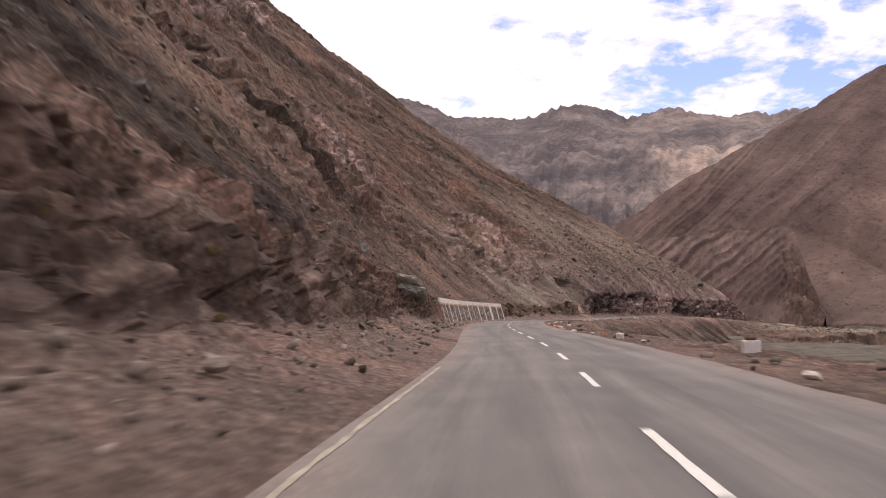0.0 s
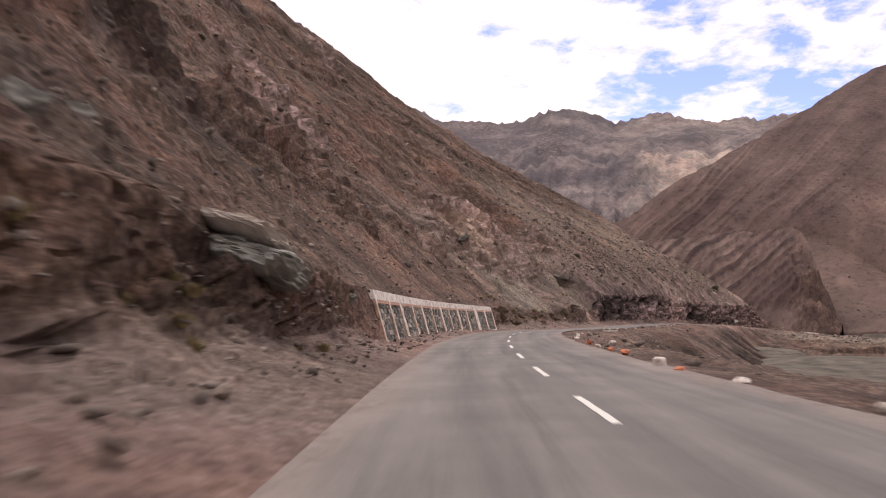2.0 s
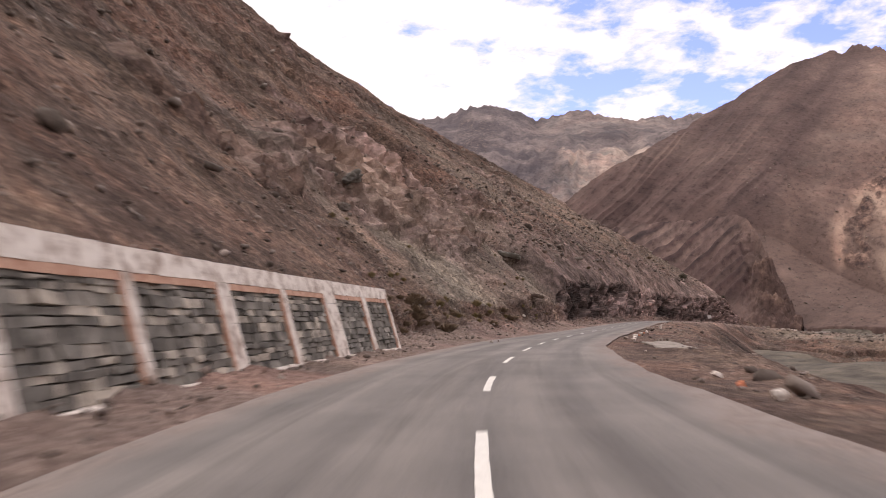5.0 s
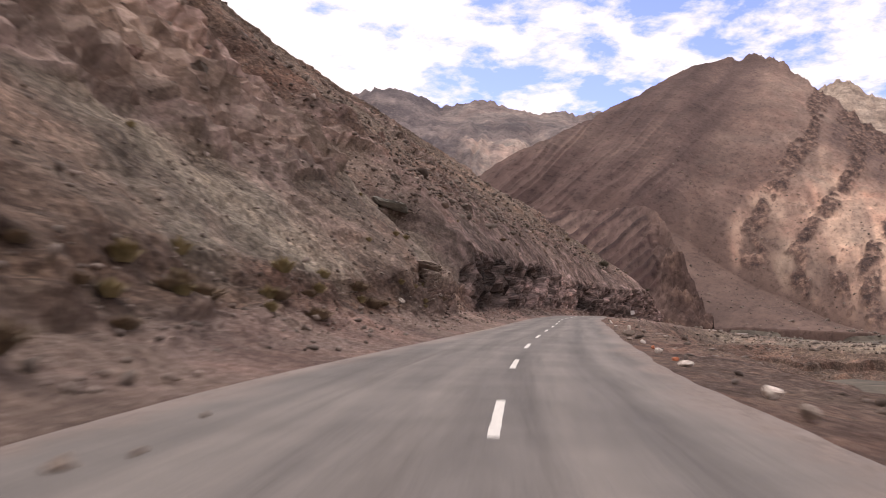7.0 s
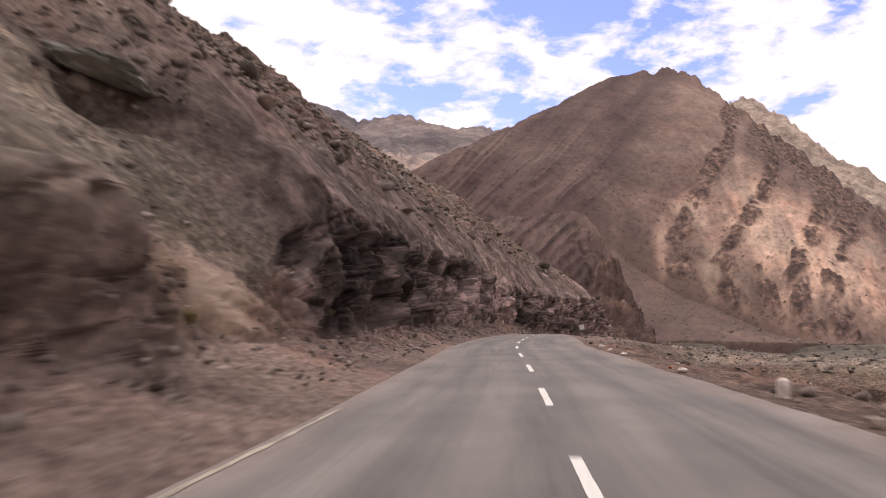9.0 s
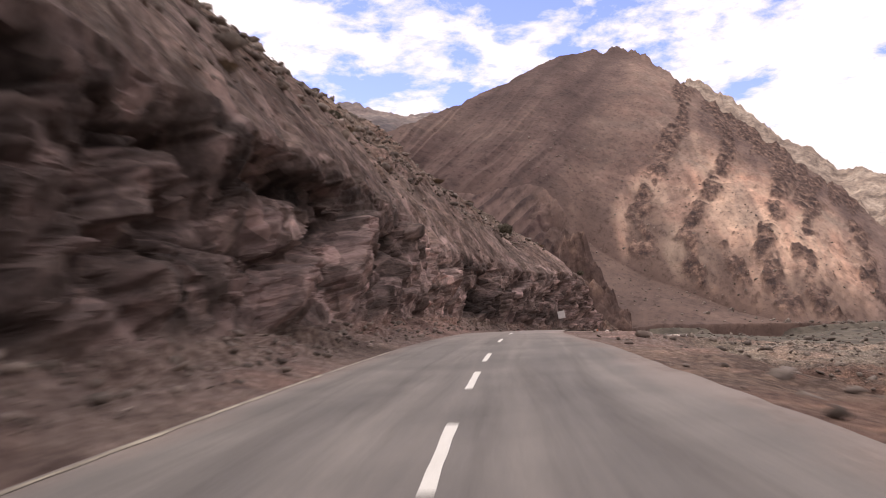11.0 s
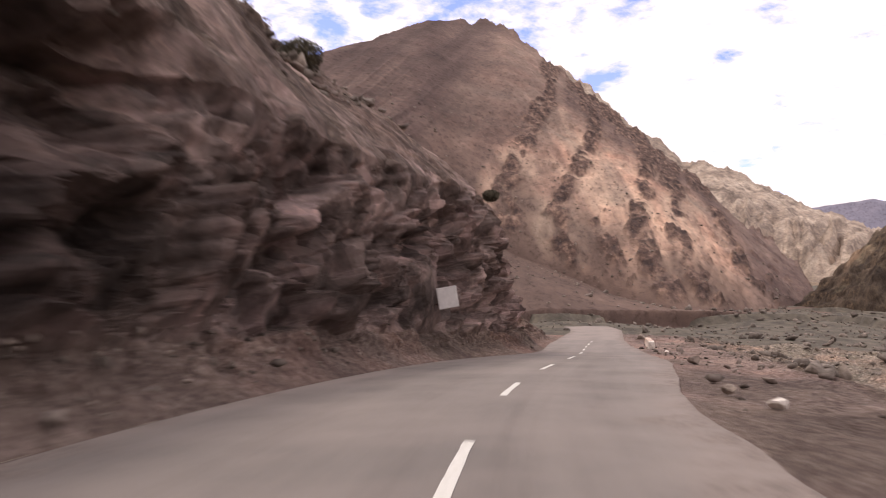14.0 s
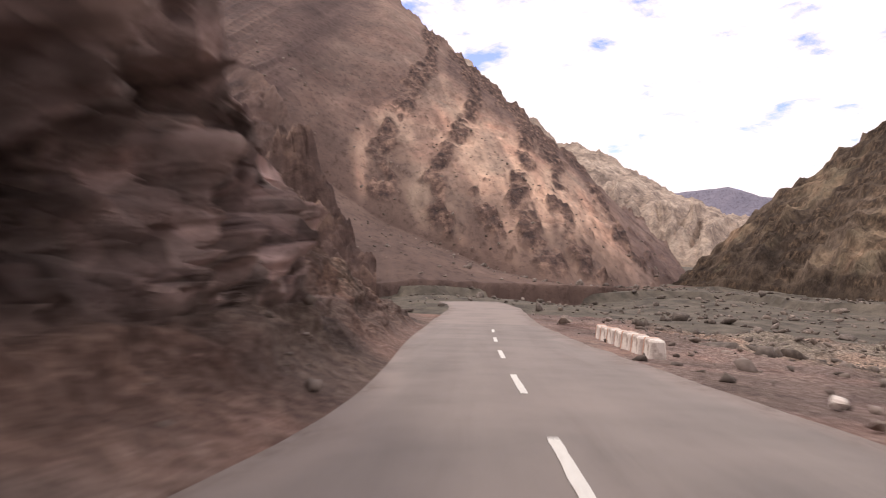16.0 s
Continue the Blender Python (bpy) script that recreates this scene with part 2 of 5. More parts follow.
    vb_ = nt.nodes.new("ShaderNodeCombineXYZ")
    link(nt, attr(nt, "dip"), vb_.inputs[0]); link(nt, attr(nt, "strike"), vb_.inputs[1])
    vb = vb_.outputs[0]
    bands = ramp(nt, noise_out(nt, vb, 1.0, 8, 0.66, 0.3), [(0.36, (0.42, 0.39, 0.4)), (0.5, (1, 1, 1)), (0.64, (1.4, 1.36, 1.32))])
    base = mixc(nt, 0.7, base, mixc(nt, 1.0, base, bands, "MULTIPLY"))
    link(nt, base, p.inputs["Base Color"])
    p.inputs["Roughness"].default_value = 0.95
    p.inputs["Specular IOR Level"].default_value = 0.2
    h = nt.nodes.new("ShaderNodeMath"); h.operation = "ADD"
    link(nt, fine, h.inputs[0]); link(nt, strata, h.inputs[1])
    bump(nt, p, h.outputs[0], 0.7, 0.22)
    return m


HILL = hill_material()
BANKMAT = hill_material("roadside bank gravel")


def mountain_material(name, dark, midc, light, haze, scale=1.0, strata=(0, 0, 0), strength=0.5, leaning=0.0, falling=0.0, depth=1.0):
    """Bare far rock: screes, gullies and leaning beds. haze: the blue of the air in its colour at that distance."""
    m, nt, p = mat(name)
    v = obj_vec(nt)
    if depth != 1.0:
        v.node.vector_type = "TEXTURE"
        v.node.inputs["Rotation"].default_value = (0, 0, radians(50))
        v.node.inputs["Scale"].default_value = (depth, 1, 1)
    a = noise_out(nt, v, 0.012 * scale, 9, 0.66, 0.4)
    vs = obj_vec(nt, (0.6, 1.0, 1.0), strata)
    b = noise_out(nt, vs, 0.06 * scale, 9, 0.72, 0.3)
    col = ramp(nt, a, [(0.34, dark), (0.5, midc), (0.66, light)])
    # pale tone, about twice as bright: ochre rock, and sun patches painted as colour
    palec = ramp(nt, a, [(0.36, (midc[0] * 1.85, midc[1] * 1.92, midc[2] * 1.75)), (0.62, (light[0] * 2.3, light[1] * 2.25, light[2] * 2.02))])
    palec = mixc(nt, 1.0, palec, ramp(nt, noise_out(nt, v, 0.02 * scale, 5, 0.6, 0.8), [(0.36, (0.78, 0.86, 0.88)), (0.5, (1, 1, 1)), (0.64, (1.1, 0.98, 0.96))]), "MULTIPLY")
    col = mixc(nt, attr(nt, "pale"), col, palec)
    rubble = noise_out(nt, v, 0.16 * scale, 7, 0.7)
    vor = node(nt, "ShaderNodeTexVoronoi", Scale=0.16 * scale)
    link(nt, v, vor.inputs["Vector"])
    blocks = ramp(nt, vor.outputs["Color"], [(0.1, (0.7, 0.68, 0.67)), (0.5, (1, 1, 1)), (0.92, (1.3, 1.28, 1.26))])
    col = mixc(nt, 0.45, col, mixc(nt, 1.0, col, blocks, "MULTIPLY"))
    bed = ramp(nt, b, [(0.36, (0.45, 0.42, 0.42)), (0.5, (1, 1, 1)), (0.66, (1.4, 1.35, 1.3))])
    col = mixc(nt, strength, col, mixc(nt, 1.0, col, bed, "MULTIPLY"))
    fanc = ramp(nt, a, [(0.36, (midc[0] * 0.6, midc[1] * 0.59, midc[2] * 0.57)), (0.64, (midc[0] * 0.98, midc[1] * 0.95, midc[2] * 0.88))])
    col = mixc(nt, attr(nt, "fan"), col, fanc)
    finc = ramp(nt, b, [(0.35, (dark[0] * 0.2, dark[1] * 0.18, dark[2] * 0.2)), (0.65, (midc[0] * 0.5, midc[1] * 0.42, midc[2] * 0.44))])
    col = mixc(nt, attr(nt, "fin"), col, finc)
    # leaning beds and the lines of falling scree
    for key, cross, amount in (("lean", "along", leaning), ("fall", "down", falling)):
        if amount:
            at = nt.nodes.new("ShaderNodeCombineXYZ")
            link(nt, attr(nt, key), at.inputs[0]); link(nt, attr(nt, cross), at.inputs[1])
            line = ramp(nt, noise_out(nt, at.outputs[0], 1.0, 3, 0.5, 0.15), [(0.36, (0.42, 0.37, 0.39)), (0.5, (0.97, 0.94, 0.94)), (0.64, (1.25, 1.2, 1.16))])
            mask = nt.nodes.new("ShaderNodeMath"); mask.operation = "MULTIPLY"; mask.inputs[1].default_value = amount
            link(nt, attr(nt, key + "_on"), mask.inputs[0])
            col = mixc(nt, mask.outputs[0], col, mixc(nt, 1.0, col, line, "MULTIPLY"))
    ribc = ramp(nt, rubble, [(0.38, (dark[0] * 0.42, dark[1] * 0.41, dark[2] * 0.42)), (0.5, (midc[0] * 0.72, midc[1] * 0.67, midc[2] * 0.63)), (0.66, (light[0] * 1.25, light[1] * 1.15, light[2] * 1.05))])
    col = mixc(nt, attr(nt, "rib"), col, ribc)
    # air haze is painted: its tint is mixed into the rock's colour
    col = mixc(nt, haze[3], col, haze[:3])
    link(nt, col, p.inputs["Base Color"])
    p.inputs["Roughness"].default_value = 1.0
    p.inputs["Specular IOR Level"].default_value = 0.1
    speck = ramp(nt, noise_out(nt, v, 0.3 * scale, 5, 0.7), [(0.34, (0.62, 0.6, 0.6)), (0.46, (1, 1, 1)), (0.66, (1.14, 1.12, 1.1))])
    link(nt, mixc(nt, 1.0, col, speck, "MULTIPLY"), p.inputs["Base Color"])
    bump(nt, p, rubble, 0.4, 3.0 / scale)
    return m


def asphalt_material():
    m, nt, p = mat("worn asphalt")
    v = obj_vec(nt)
    fine = noise_out(nt, v, 60, 6, 0.7)
    patch = noise_out(nt, v, 0.35, 6, 0.6)
    col = ramp(nt, fine, [(0.3, (0.115, 0.106, 0.101)), (0.7, (0.192, 0.178, 0.171))])
    worn = ramp(nt, patch, [(0.36, (0.86, 0.85, 0.85)), (0.64, (1.12, 1.1, 1.09))])
    col = mixc(nt, 1.0, col, worn, "MULTIPLY")
    track = ramp(nt, attr(nt, "track"), [(0.0, (0.96, 0.96, 0.96)), (1.0, (1.2, 1.19, 1.17))])
    col = mixc(nt, 1.0, col, track, "MULTIPLY")
    along = nt.nodes.new("ShaderNodeCombineXYZ")
    link(nt, attr(nt, "way"), along.inputs[0]); link(nt, attr(nt, "side"), along.inputs[1])
    streak = ramp(nt, noise_out(nt, along.outputs[0], 1.0, 7, 0.62, 0.4), [(0.32, (0.68, 0.67, 0.67)), (0.5, (1, 1, 1)), (0.7, (1.26, 1.24, 1.22))])
    col = mixc(nt, 1.0, col, streak, "MULTIPLY")
    dust = nt.nodes.new("ShaderNodeMath"); dust.operation = "MULTIPLY"
    link(nt, attr(nt, "dust"), dust.inputs[0]); link(nt, patch, dust.inputs[1])
    col = mixc(nt, dust.outputs[0], col, (0.29, 0.24, 0.218))
    # gravel strewn in from the verge
    spill = nt.nodes.new("ShaderNodeMath"); spill.operation = "MULTIPLY"
    link(nt, attr(nt, "verge"), spill.inputs[0])
    link(nt, ramp(nt, noise_out(nt, v, 1.8, 7, 0.7), [(0.4, (0.25, 0.25, 0.25)), (0.56, (1, 1, 1))]), spill.inputs[1])
    grit = ramp(nt, noise_out(nt, v, 9.0, 6, 0.75), [(0.34, (0.1, 0.075, 0.066)), (0.66, (0.3, 0.24, 0.212))])
    col = mixc(nt, spill.outputs[0], col, grit)
    link(nt, col, p.inputs["Base Color"])
    p.inputs["Roughness"].default_value = 0.85
    bump(nt, p, fine, 0.35, 0.01)
    return m


def plain(name, c1, c2, scale, rough=0.85, bumps=0.3, dist=0.02, stops=(0.35, 0.65)):
    m, nt, p = mat(name)
    v = obj_vec(nt)
    n = noise_out(nt, v, scale, 8, 0.65)
    link(nt, ramp(nt, n, [(stops[0], c1), (stops[1], c2)]), p.inputs["Base Color"])
    p.inputs["Roughness"].default_value = rough
    bump(nt, p, n, bumps, dist)
    return m


ASPHALT = asphalt_material()
PAINT = plain("worn white road paint", (0.62, 0.6, 0.56), (0.82, 0.8, 0.76), 14, 0.7, 0.2, 0.004)
EDGEPAINT = plain("dusty yellowed edge line", (0.22, 0.19, 0.155), (0.5, 0.44, 0.35), 1.6, 0.8, 0.2, 0.004)
WHITEWASH = plain("flaking whitewash", (0.4, 0.31, 0.26), (0.84, 0.77, 0.71), 2.6, 0.9, 0.5, 0.01, (0.36, 0.54))
ORANGE = plain("faded red-orange paint", (0.45, 0.24, 0.17), (0.68, 0.44, 0.33), 4, 0.9, 0.4, 0.01)
REDPAINT = plain("orange-red paint on stone", (0.42, 0.12, 0.06), (0.68, 0.27, 0.15), 4, 0.9, 0.4, 0.01)
MASONRY = plain("grey field stone", (0.11, 0.1, 0.09), (0.33, 0.305, 0.27), 1.6, 0.95, 0.6, 0.03)
MORTAR = plain("dark joint", (0.05, 0.045, 0.04), (0.1, 0.09, 0.08), 6, 1.0, 0.4, 0.02)
BOULDER = plain("grey-brown boulder", (0.1, 0.079, 0.067), (0.27, 0.225, 0.195), 2.0, 0.95, 0.8, 0.05)


def vary_islands(m, low, high):
    nt = m.node_tree
    p = nt.nodes["Principled BSDF"]
    src = p.inputs["Base Color"].links[0].from_socket
    g = nt.nodes.new("ShaderNodeNewGeometry")
    v = ramp(nt, g.outputs["Random Per Island"], [(0.0, low), (0.6, (1, 1, 1)), (1.0, high)])
    link(nt, mixc(nt, 1.0, src, v, "MULTIPLY"), p.inputs["Base Color"])
    return m


STONES = plain("broken stones", (0.1, 0.077, 0.065), (0.31, 0.255, 0.225), 0.9, 0.95, 0.6, 0.05)
RIVERBED = plain("grey-brown river gravel", (0.05, 0.042, 0.033), (0.155, 0.13, 0.102), 0.22, 0.95, 0.9, 0.5)
STONE_B = plain("pale wall stone", (0.2, 0.185, 0.165), (0.42, 0.39, 0.35), 2.0, 0.95, 0.5, 0.03)
PALESTONE = plain("bleached pale stone", (0.48, 0.42, 0.37), (0.84, 0.77, 0.71), 1.5, 0.9, 0.6, 0.04)
REDSTONE = plain("red-brown rock", (0.085, 0.05, 0.04), (0.26, 0.165, 0.135), 1.5, 0.95, 0.8, 0.06)
GREYROCK = plain("green-grey rock", (0.17, 0.165, 0.15), (0.46, 0.45, 0.41), 1.3, 0.95, 0.9, 0.08)
CONCRETE = plain("dusty pale concrete", (0.17, 0.145, 0.125), (0.37, 0.325, 0.285), 1.6, 0.9, 0.5, 0.03)
BOARDWHITE = plain("faded white board paint", (0.62, 0.58, 0.57), (0.75, 0.71, 0.7), 4, 0.7, 0.1, 0.005)
RUST = plain("rusty iron", (0.09, 0.045, 0.03), (0.2, 0.1, 0.06), 12, 0.8, 0.3, 0.005)
DRYGRASS = plain("dry yellow-green grass", (0.17, 0.135, 0.065), (0.36, 0.29, 0.16), 3, 0.9, 0.0, 0.01)
SHRUB = plain("dry brown twigs", (0.12, 0.09, 0.065), (0.3, 0.225, 0.155), 3, 0.95, 0.0, 0.01)
LEAF = plain("small dark dusty leaves", (0.05, 0.043, 0.03), (0.13, 0.11, 0.075), 3, 0.9, 0.0, 0.01)
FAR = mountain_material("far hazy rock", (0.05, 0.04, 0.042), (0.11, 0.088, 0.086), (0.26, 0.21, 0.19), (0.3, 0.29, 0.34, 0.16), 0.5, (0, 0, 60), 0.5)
BIG = mountain_material("red-brown bedded rock", (0.1, 0.066, 0.058), (0.158, 0.106, 0.093), (0.245, 0.175, 0.147), (0.3, 0.27, 0.28, 0.06), 1.0, (0, 40, 20), 0.12, 0.45, 0.5, 5.0)
PALE = mountain_material("pale ochre rock", (0.2, 0.155, 0.125), (0.36, 0.285, 0.23), (0.52, 0.43, 0.35), (0.3, 0.3, 0.34, 0.08), 0.8, (0, 30, 0), 0.8)
NEARR = mountain_material("ochre-brown rock wall", (0.036, 0.028, 0.024), (0.09, 0.069, 0.054), (0.18, 0.139, 0.108), (0.3, 0.3, 0.34, 0.0), 2.5, (0, 25, 40), 0.95)
# half of this hill's colour is the air's blue haze, painted in
BLUE = mountain_material("distant hill, blue-grey with painted haze", (0.17, 0.155, 0.19), (0.21, 0.19, 0.225), (0.26, 0.235, 0.265), (0.28, 0.28, 0.37, 0.5), 0.3)

vary_islands(STONES, (0.5, 0.48, 0.47), (1.45, 1.42, 1.4))
vary_islands(MASONRY, (0.5, 0.5, 0.5), (2.3, 2.2, 2.1))
vary_islands(BOULDER, (0.55, 0.53, 0.52), (1.5, 1.46, 1.42))
# ---- ground: one sheet that reaches the horizon ----
R_ = np.concatenate([[0.0], np.geomspace(12, 90, 20)[:-1], np.geomspace(90, 420, 150)[:-1], np.geomspace(420, 4700, 40)])
A_ = np.radians(np.concatenate([np.arange(0, 140, 0.5), np.arange(140, 361, 2)]))
gx = 150 + R_[:, None] * np.sin(A_)[None]
gy = 250 + R_[:, None] * np.cos(A_)[None]
fall = smooth(150, 520, gx)
gz = -10.5 - 5.0 * fall + 1.3 * fbm(gx / 30, gy / 30, 0, 4, 3) + 1.8 * smooth(0.12, 0.17, fbm(gx / 60, gy / 60, 0, 4, 8))
GROUND_P = np.stack([gx, gy, gz], -1)
ground = grid_mesh("ground", np.stack([gx, gy, gz], -1), RIVERBED)
tagged(ground, "grey-brown gravel river bed reaching to the mountains", "ground", kind="structure")

# ---- road ----
ss = np.arange(-38, 400, 0.5)
w = np.linspace(0, 1, 41)
S_, W_ = np.meshgrid(ss, w, indexing="ij")
dl, dr = tab(S_, EDGE, 1), tab(S_, EDGE, 2)
fray = 0.09 * fbm(S_ / 3.0, W_ * 0 + np.where(W_ < 0.5, 3.0, 9.0), 0, 3, 11, 0.5)
D_ = dl + (dr - dl) * W_ + fray * ((W_ == 0) | (W_ == 1))
rx, ry, rz = road_at(S_, D_)
rz = rz - 0.012 * np.abs(D_) + 0.02
track = np.exp(-((np.abs(D_ - 1.6) - 0.8) / 0.4) ** 2) + np.exp(-((np.abs(D_ + 1.7) - 0.8) / 0.4) ** 2)
dust = np.clip(1.5 * smooth(0.74, 1.0, np.abs(2 * W_ - 1) + 0.1 * fbm(S_ / 4, D_ * 0.6, 0, 3, 13)) + 1.1 * smooth(232, 262, S_) + 1.2 * smooth(352, 362, S_), 0, 1.9)
road = grid_mesh("road", np.stack([rx, ry, rz], -1), ASPHALT, {"track": np.clip(track, 0, 1), "dust": dust, "verge": 0.95 * smooth(0.76, 0.99, np.abs(2 * W_ - 1) + 0.12 * fbm(S_ / 2.2, D_ / 2, 0, 4, 17)), "way": S_ * 0.07, "side": D_ * 1.3})
tagged(road, "grey worn two-lane asphalt road with dusty edges", "road", kind="structure")

# ---- left hillside: station, foot d, foot height, face top d, face top height, slope above ----
CUT = [(-45, -7.6, 1.2, -12.5, 6.5, 0.95), (0, -7.6, 1.2, -12.2, 6.2, 0.95), (25, -7.4, 1.1, -11.2, 5.6, 0.98), (45, -6.9, 1.0, -9.4, 4.4, 0.98), (57, -6.7, 0.9, -7.6, 3.2, 0.97), (64, -6.3, 0.8, -7.1, 2.9, 0.95), (67.5, -5.75, 0.5, -6.5, 2.75, 0.93), (70.4, -5.7, 0.4, -6.42, 2.72, 0.93), (71.6, -6.3, 0.4, -6.9, 2.68, 0.93), (124.5, -6.5, 0.3, -7.1, 2.6, 0.9), (128, -7.4, 0.7, -8.8, 2.6, 0.9), (150, -7.6, 1.0, -9.8, 2.8, 0.88), (168, -6.8, 0.9, -8.2, 2.6, 0.85)]
CUT += [(172, -6.4, 0.8, -7.6, 3.6, 0.84), (180, -6.3, 0.8, -7.5, 3.9, 0.82), (185, -7.2, 0.9, -9.2, 2.4, 0.8), (192, -7.2, 0.9, -8.8, 3.0, 0.78), (197, -6.2, 0.9, -7.6, 6.2, 0.72), (212, -6.1, 0.9, -7.2, 6.6, 0.66), (235, -6.0, 0.9, -6.9, 7.2, 0.6), (245, -5.9, 1.0, -6.8, 7.6, 0.58), (255, -6.0, 1.0, -6.7, 7.6, 0.57), (263, -6.2, 1.1, -6.7, 7.0, 0.56), (270, -6.2, 1.1, -6.7, 6.6, 0.56), (284, -6.3, 1.1, -6.5, 6.7, 0.55), (294, -6.0, 1.1, -6.2, 6.9, 0.58)]
CUT += [(302, -5.6, 1.1, -5.6, 7.2, 0.58), (308, -5.3, 1.1, -5.2, 8.0, 0.58), (314, -5.0, 1.1, -4.7, 7.9, 0.55), (317.5, -4.7, 1.1, -4.6, 7.0, 0.55), (320.5, -4.6, 1.2, -4.8, 5.0, 0.55), (324, -4.6, 1.2, -5.1, 4.3, 0.52), (328, -4.7, 1.3, -5.4, 3.5, 0.5), (334, -4.9, 1.3, -6.1, 3.0, 0.45), (341, -5.1, 1.2, -6.8, 2.6, 0.4), (349, -5.3, 1.0, -7.6, 2.3, 0.35), (357, -6.2, 0.6, -10, 1.2, 0.3), (372, -14, 0.3, -24, 0.8, 0.2)]
sv = np.concatenate([np.arange(-44, 0, 0.8), np.arange(0, 190, 0.42), np.arange(190, 346, 0.22), np.arange(346, 372, 0.8)])
wv = np.concatenate([np.linspace(0, 1, 18)[:-1], np.linspace(1, 2, 92)[:-1], 2 + np.linspace(0, 1, 150) ** 1.9])
S, Wv = np.meshgrid(sv, wv, indexing="ij")
fd, fz, td, tz, sl = (tab(S, CUT, k) for k in (1, 2, 3, 4, 5))
el_ = tab(S, EDGE, 1)
c0 = np.clip(Wv, 0, 1); c1 = np.clip(Wv - 1, 0, 1); c2 = np.clip(Wv - 2, 0, 1)
REACH = 135.0
d = (el_ + 0.5) + (fd - el_ - 0.5) * c0 + (td - fd) * c1 - REACH * c2
hgt = -0.06 + (fz + 0.06) * np.where(c0 < 1, c0 ** 1.5, 1) + (tz - fz) * c1 + sl * REACH * c2
far_up = REACH * c2 - 25
hgt = hgt + 0.125 * (np.sqrt(far_up ** 2 + 60) + far_up - (np.sqrt(625 + 60.0) - 25))
# steeper just above the cut
STEEP = [(172, 0.0), (199, 1.6), (212, 2.8), (235, 3.3), (258, 2.9), (270, 3.6), (284, 3.6), (292, 1.6), (304, 0.7), (314, 0.4), (322, 0.5), (350, 0)]
hgt = hgt + tab(S, STEEP, 1) * (1 - np.exp(-REACH * c2 / 7.0))
ROOF = [(172, 0), (199, 2.4), (212, 2), (235, 3), (250, 3.5), (260, 5), (268, 3.8), (276, 5.2), (284, 5), (292, 4.6), (300, 1.5), (307, 1.8), (313, 2), (320, 0)]
hgt = hgt + tab(S, ROOF, 1) * (1 - np.exp(-REACH * c2 / 6.0)) * (1 - 0.9 * smooth(14, 70, REACH * c2))
crest = 320.0 - 0.6 * np.abs(d) + np.interp(np.abs(d), [12, 25, 38, 60, 80, 95, 112, 128], [0, 1.5, 2.5, -2, -6, -5, 0, 5])
over = np.maximum(0, S - crest)
hgt = hgt - np.clip(REACH * c2 / 9, 0, 1) * 0.95 * (np.sqrt(over ** 2 + 9) - 3)
x, y, z0 = road_at(S, d)
z = z0 + hgt
bare = smooth(2.9, 4.6, tz) * smooth(60, 150, S)
cliff = smooth(0.93, 1.1, Wv) * (1 - smooth(1.92, 2.1, Wv)) * bare
low = smooth(0.25, 0.9, c0) * (1 - smooth(1.0, 1.3, Wv))
up = smooth(1.9, 2.2, Wv)
far = np.clip(c2 * 40, 0.25, 4)


def facets(u, v, seed, tilt=0.6):
    """Broken blocks: the height of the block at a place, its own random number and the distance to its nearest joint."""
    iu, iv = np.floor(u).astype(np.int64), np.floor(v).astype(np.int64)
    d1, d2 = np.full(u.shape, 9.0), np.full(u.shape, 9.0)
    height, own = np.zeros(u.shape), np.zeros(u.shape)
    for a in (-1, 0, 1):
        for b_ in (-1, 0, 1):
            cu, cv, k0 = iu + a, iv + b_, 0 * iu
            du = u - cu - 0.5 - 0.85 * (lattice(cu, cv, k0, seed) - 0.5)
            dv = v - cv - 0.5 - 0.85 * (lattice(cu, cv, k0, seed + 1) - 0.5)
            dist = np.hypot(du, dv)
            r = lattice(cu, cv, k0, seed + 2)
            hh = r - 0.5 + tilt * ((lattice(cu, cv, k0, seed + 3) - 0.5) * 2 * du + (lattice(cu, cv, k0, seed + 4) - 0.3) * 2 * dv)
            near_ = dist < d1
            d2 = np.where(near_, d1, np.minimum(d2, dist))
            d1 = np.where(near_, dist, d1)
            height, own = np.where(near_, hh, height), np.where(near_, r, own)
    return height, own, d2 - d1


def soften(a, n, m=1):
    """Wear the edges of the blocks, along the road and upwards."""
    for size, axis in ((n, 0), (m, 1)):
        ker = np.hanning(size + 2)[1:-1]; ker /= ker.sum()
        q = np.pad(a, [(size // 2, size // 2) if k == axis else (0, 0) for k in (0, 1)], mode="edge")
        a = sum(k_ * (q[i:i + a.shape[0]] if axis == 0 else q[:, i:i + a.shape[1]]) for i, k_ in enumerate(ker))
    return a


# beds of the cut rise along the road at about thirty degrees, broken into blocks by joints
warp = 0.3 * fbm(S / 5, hgt / 5, d / 6, 3, 40)
bedp = S * 0.866 + hgt * 0.5 + warp
bedq = hgt * 0.866 - S * 0.5 + 0.7 * warp
big_f, cell, big_e = facets(bedp / 3.6, bedq / 2.6, 300, 0.9)
mid_f, small, mid_e = facets(bedp / 1.5, bedq / 1.25, 310, 0.8)
tiny_f, tiny, _ = facets(bedp / 0.62, bedq / 0.56, 320)
broken = smooth(302, 309, S)
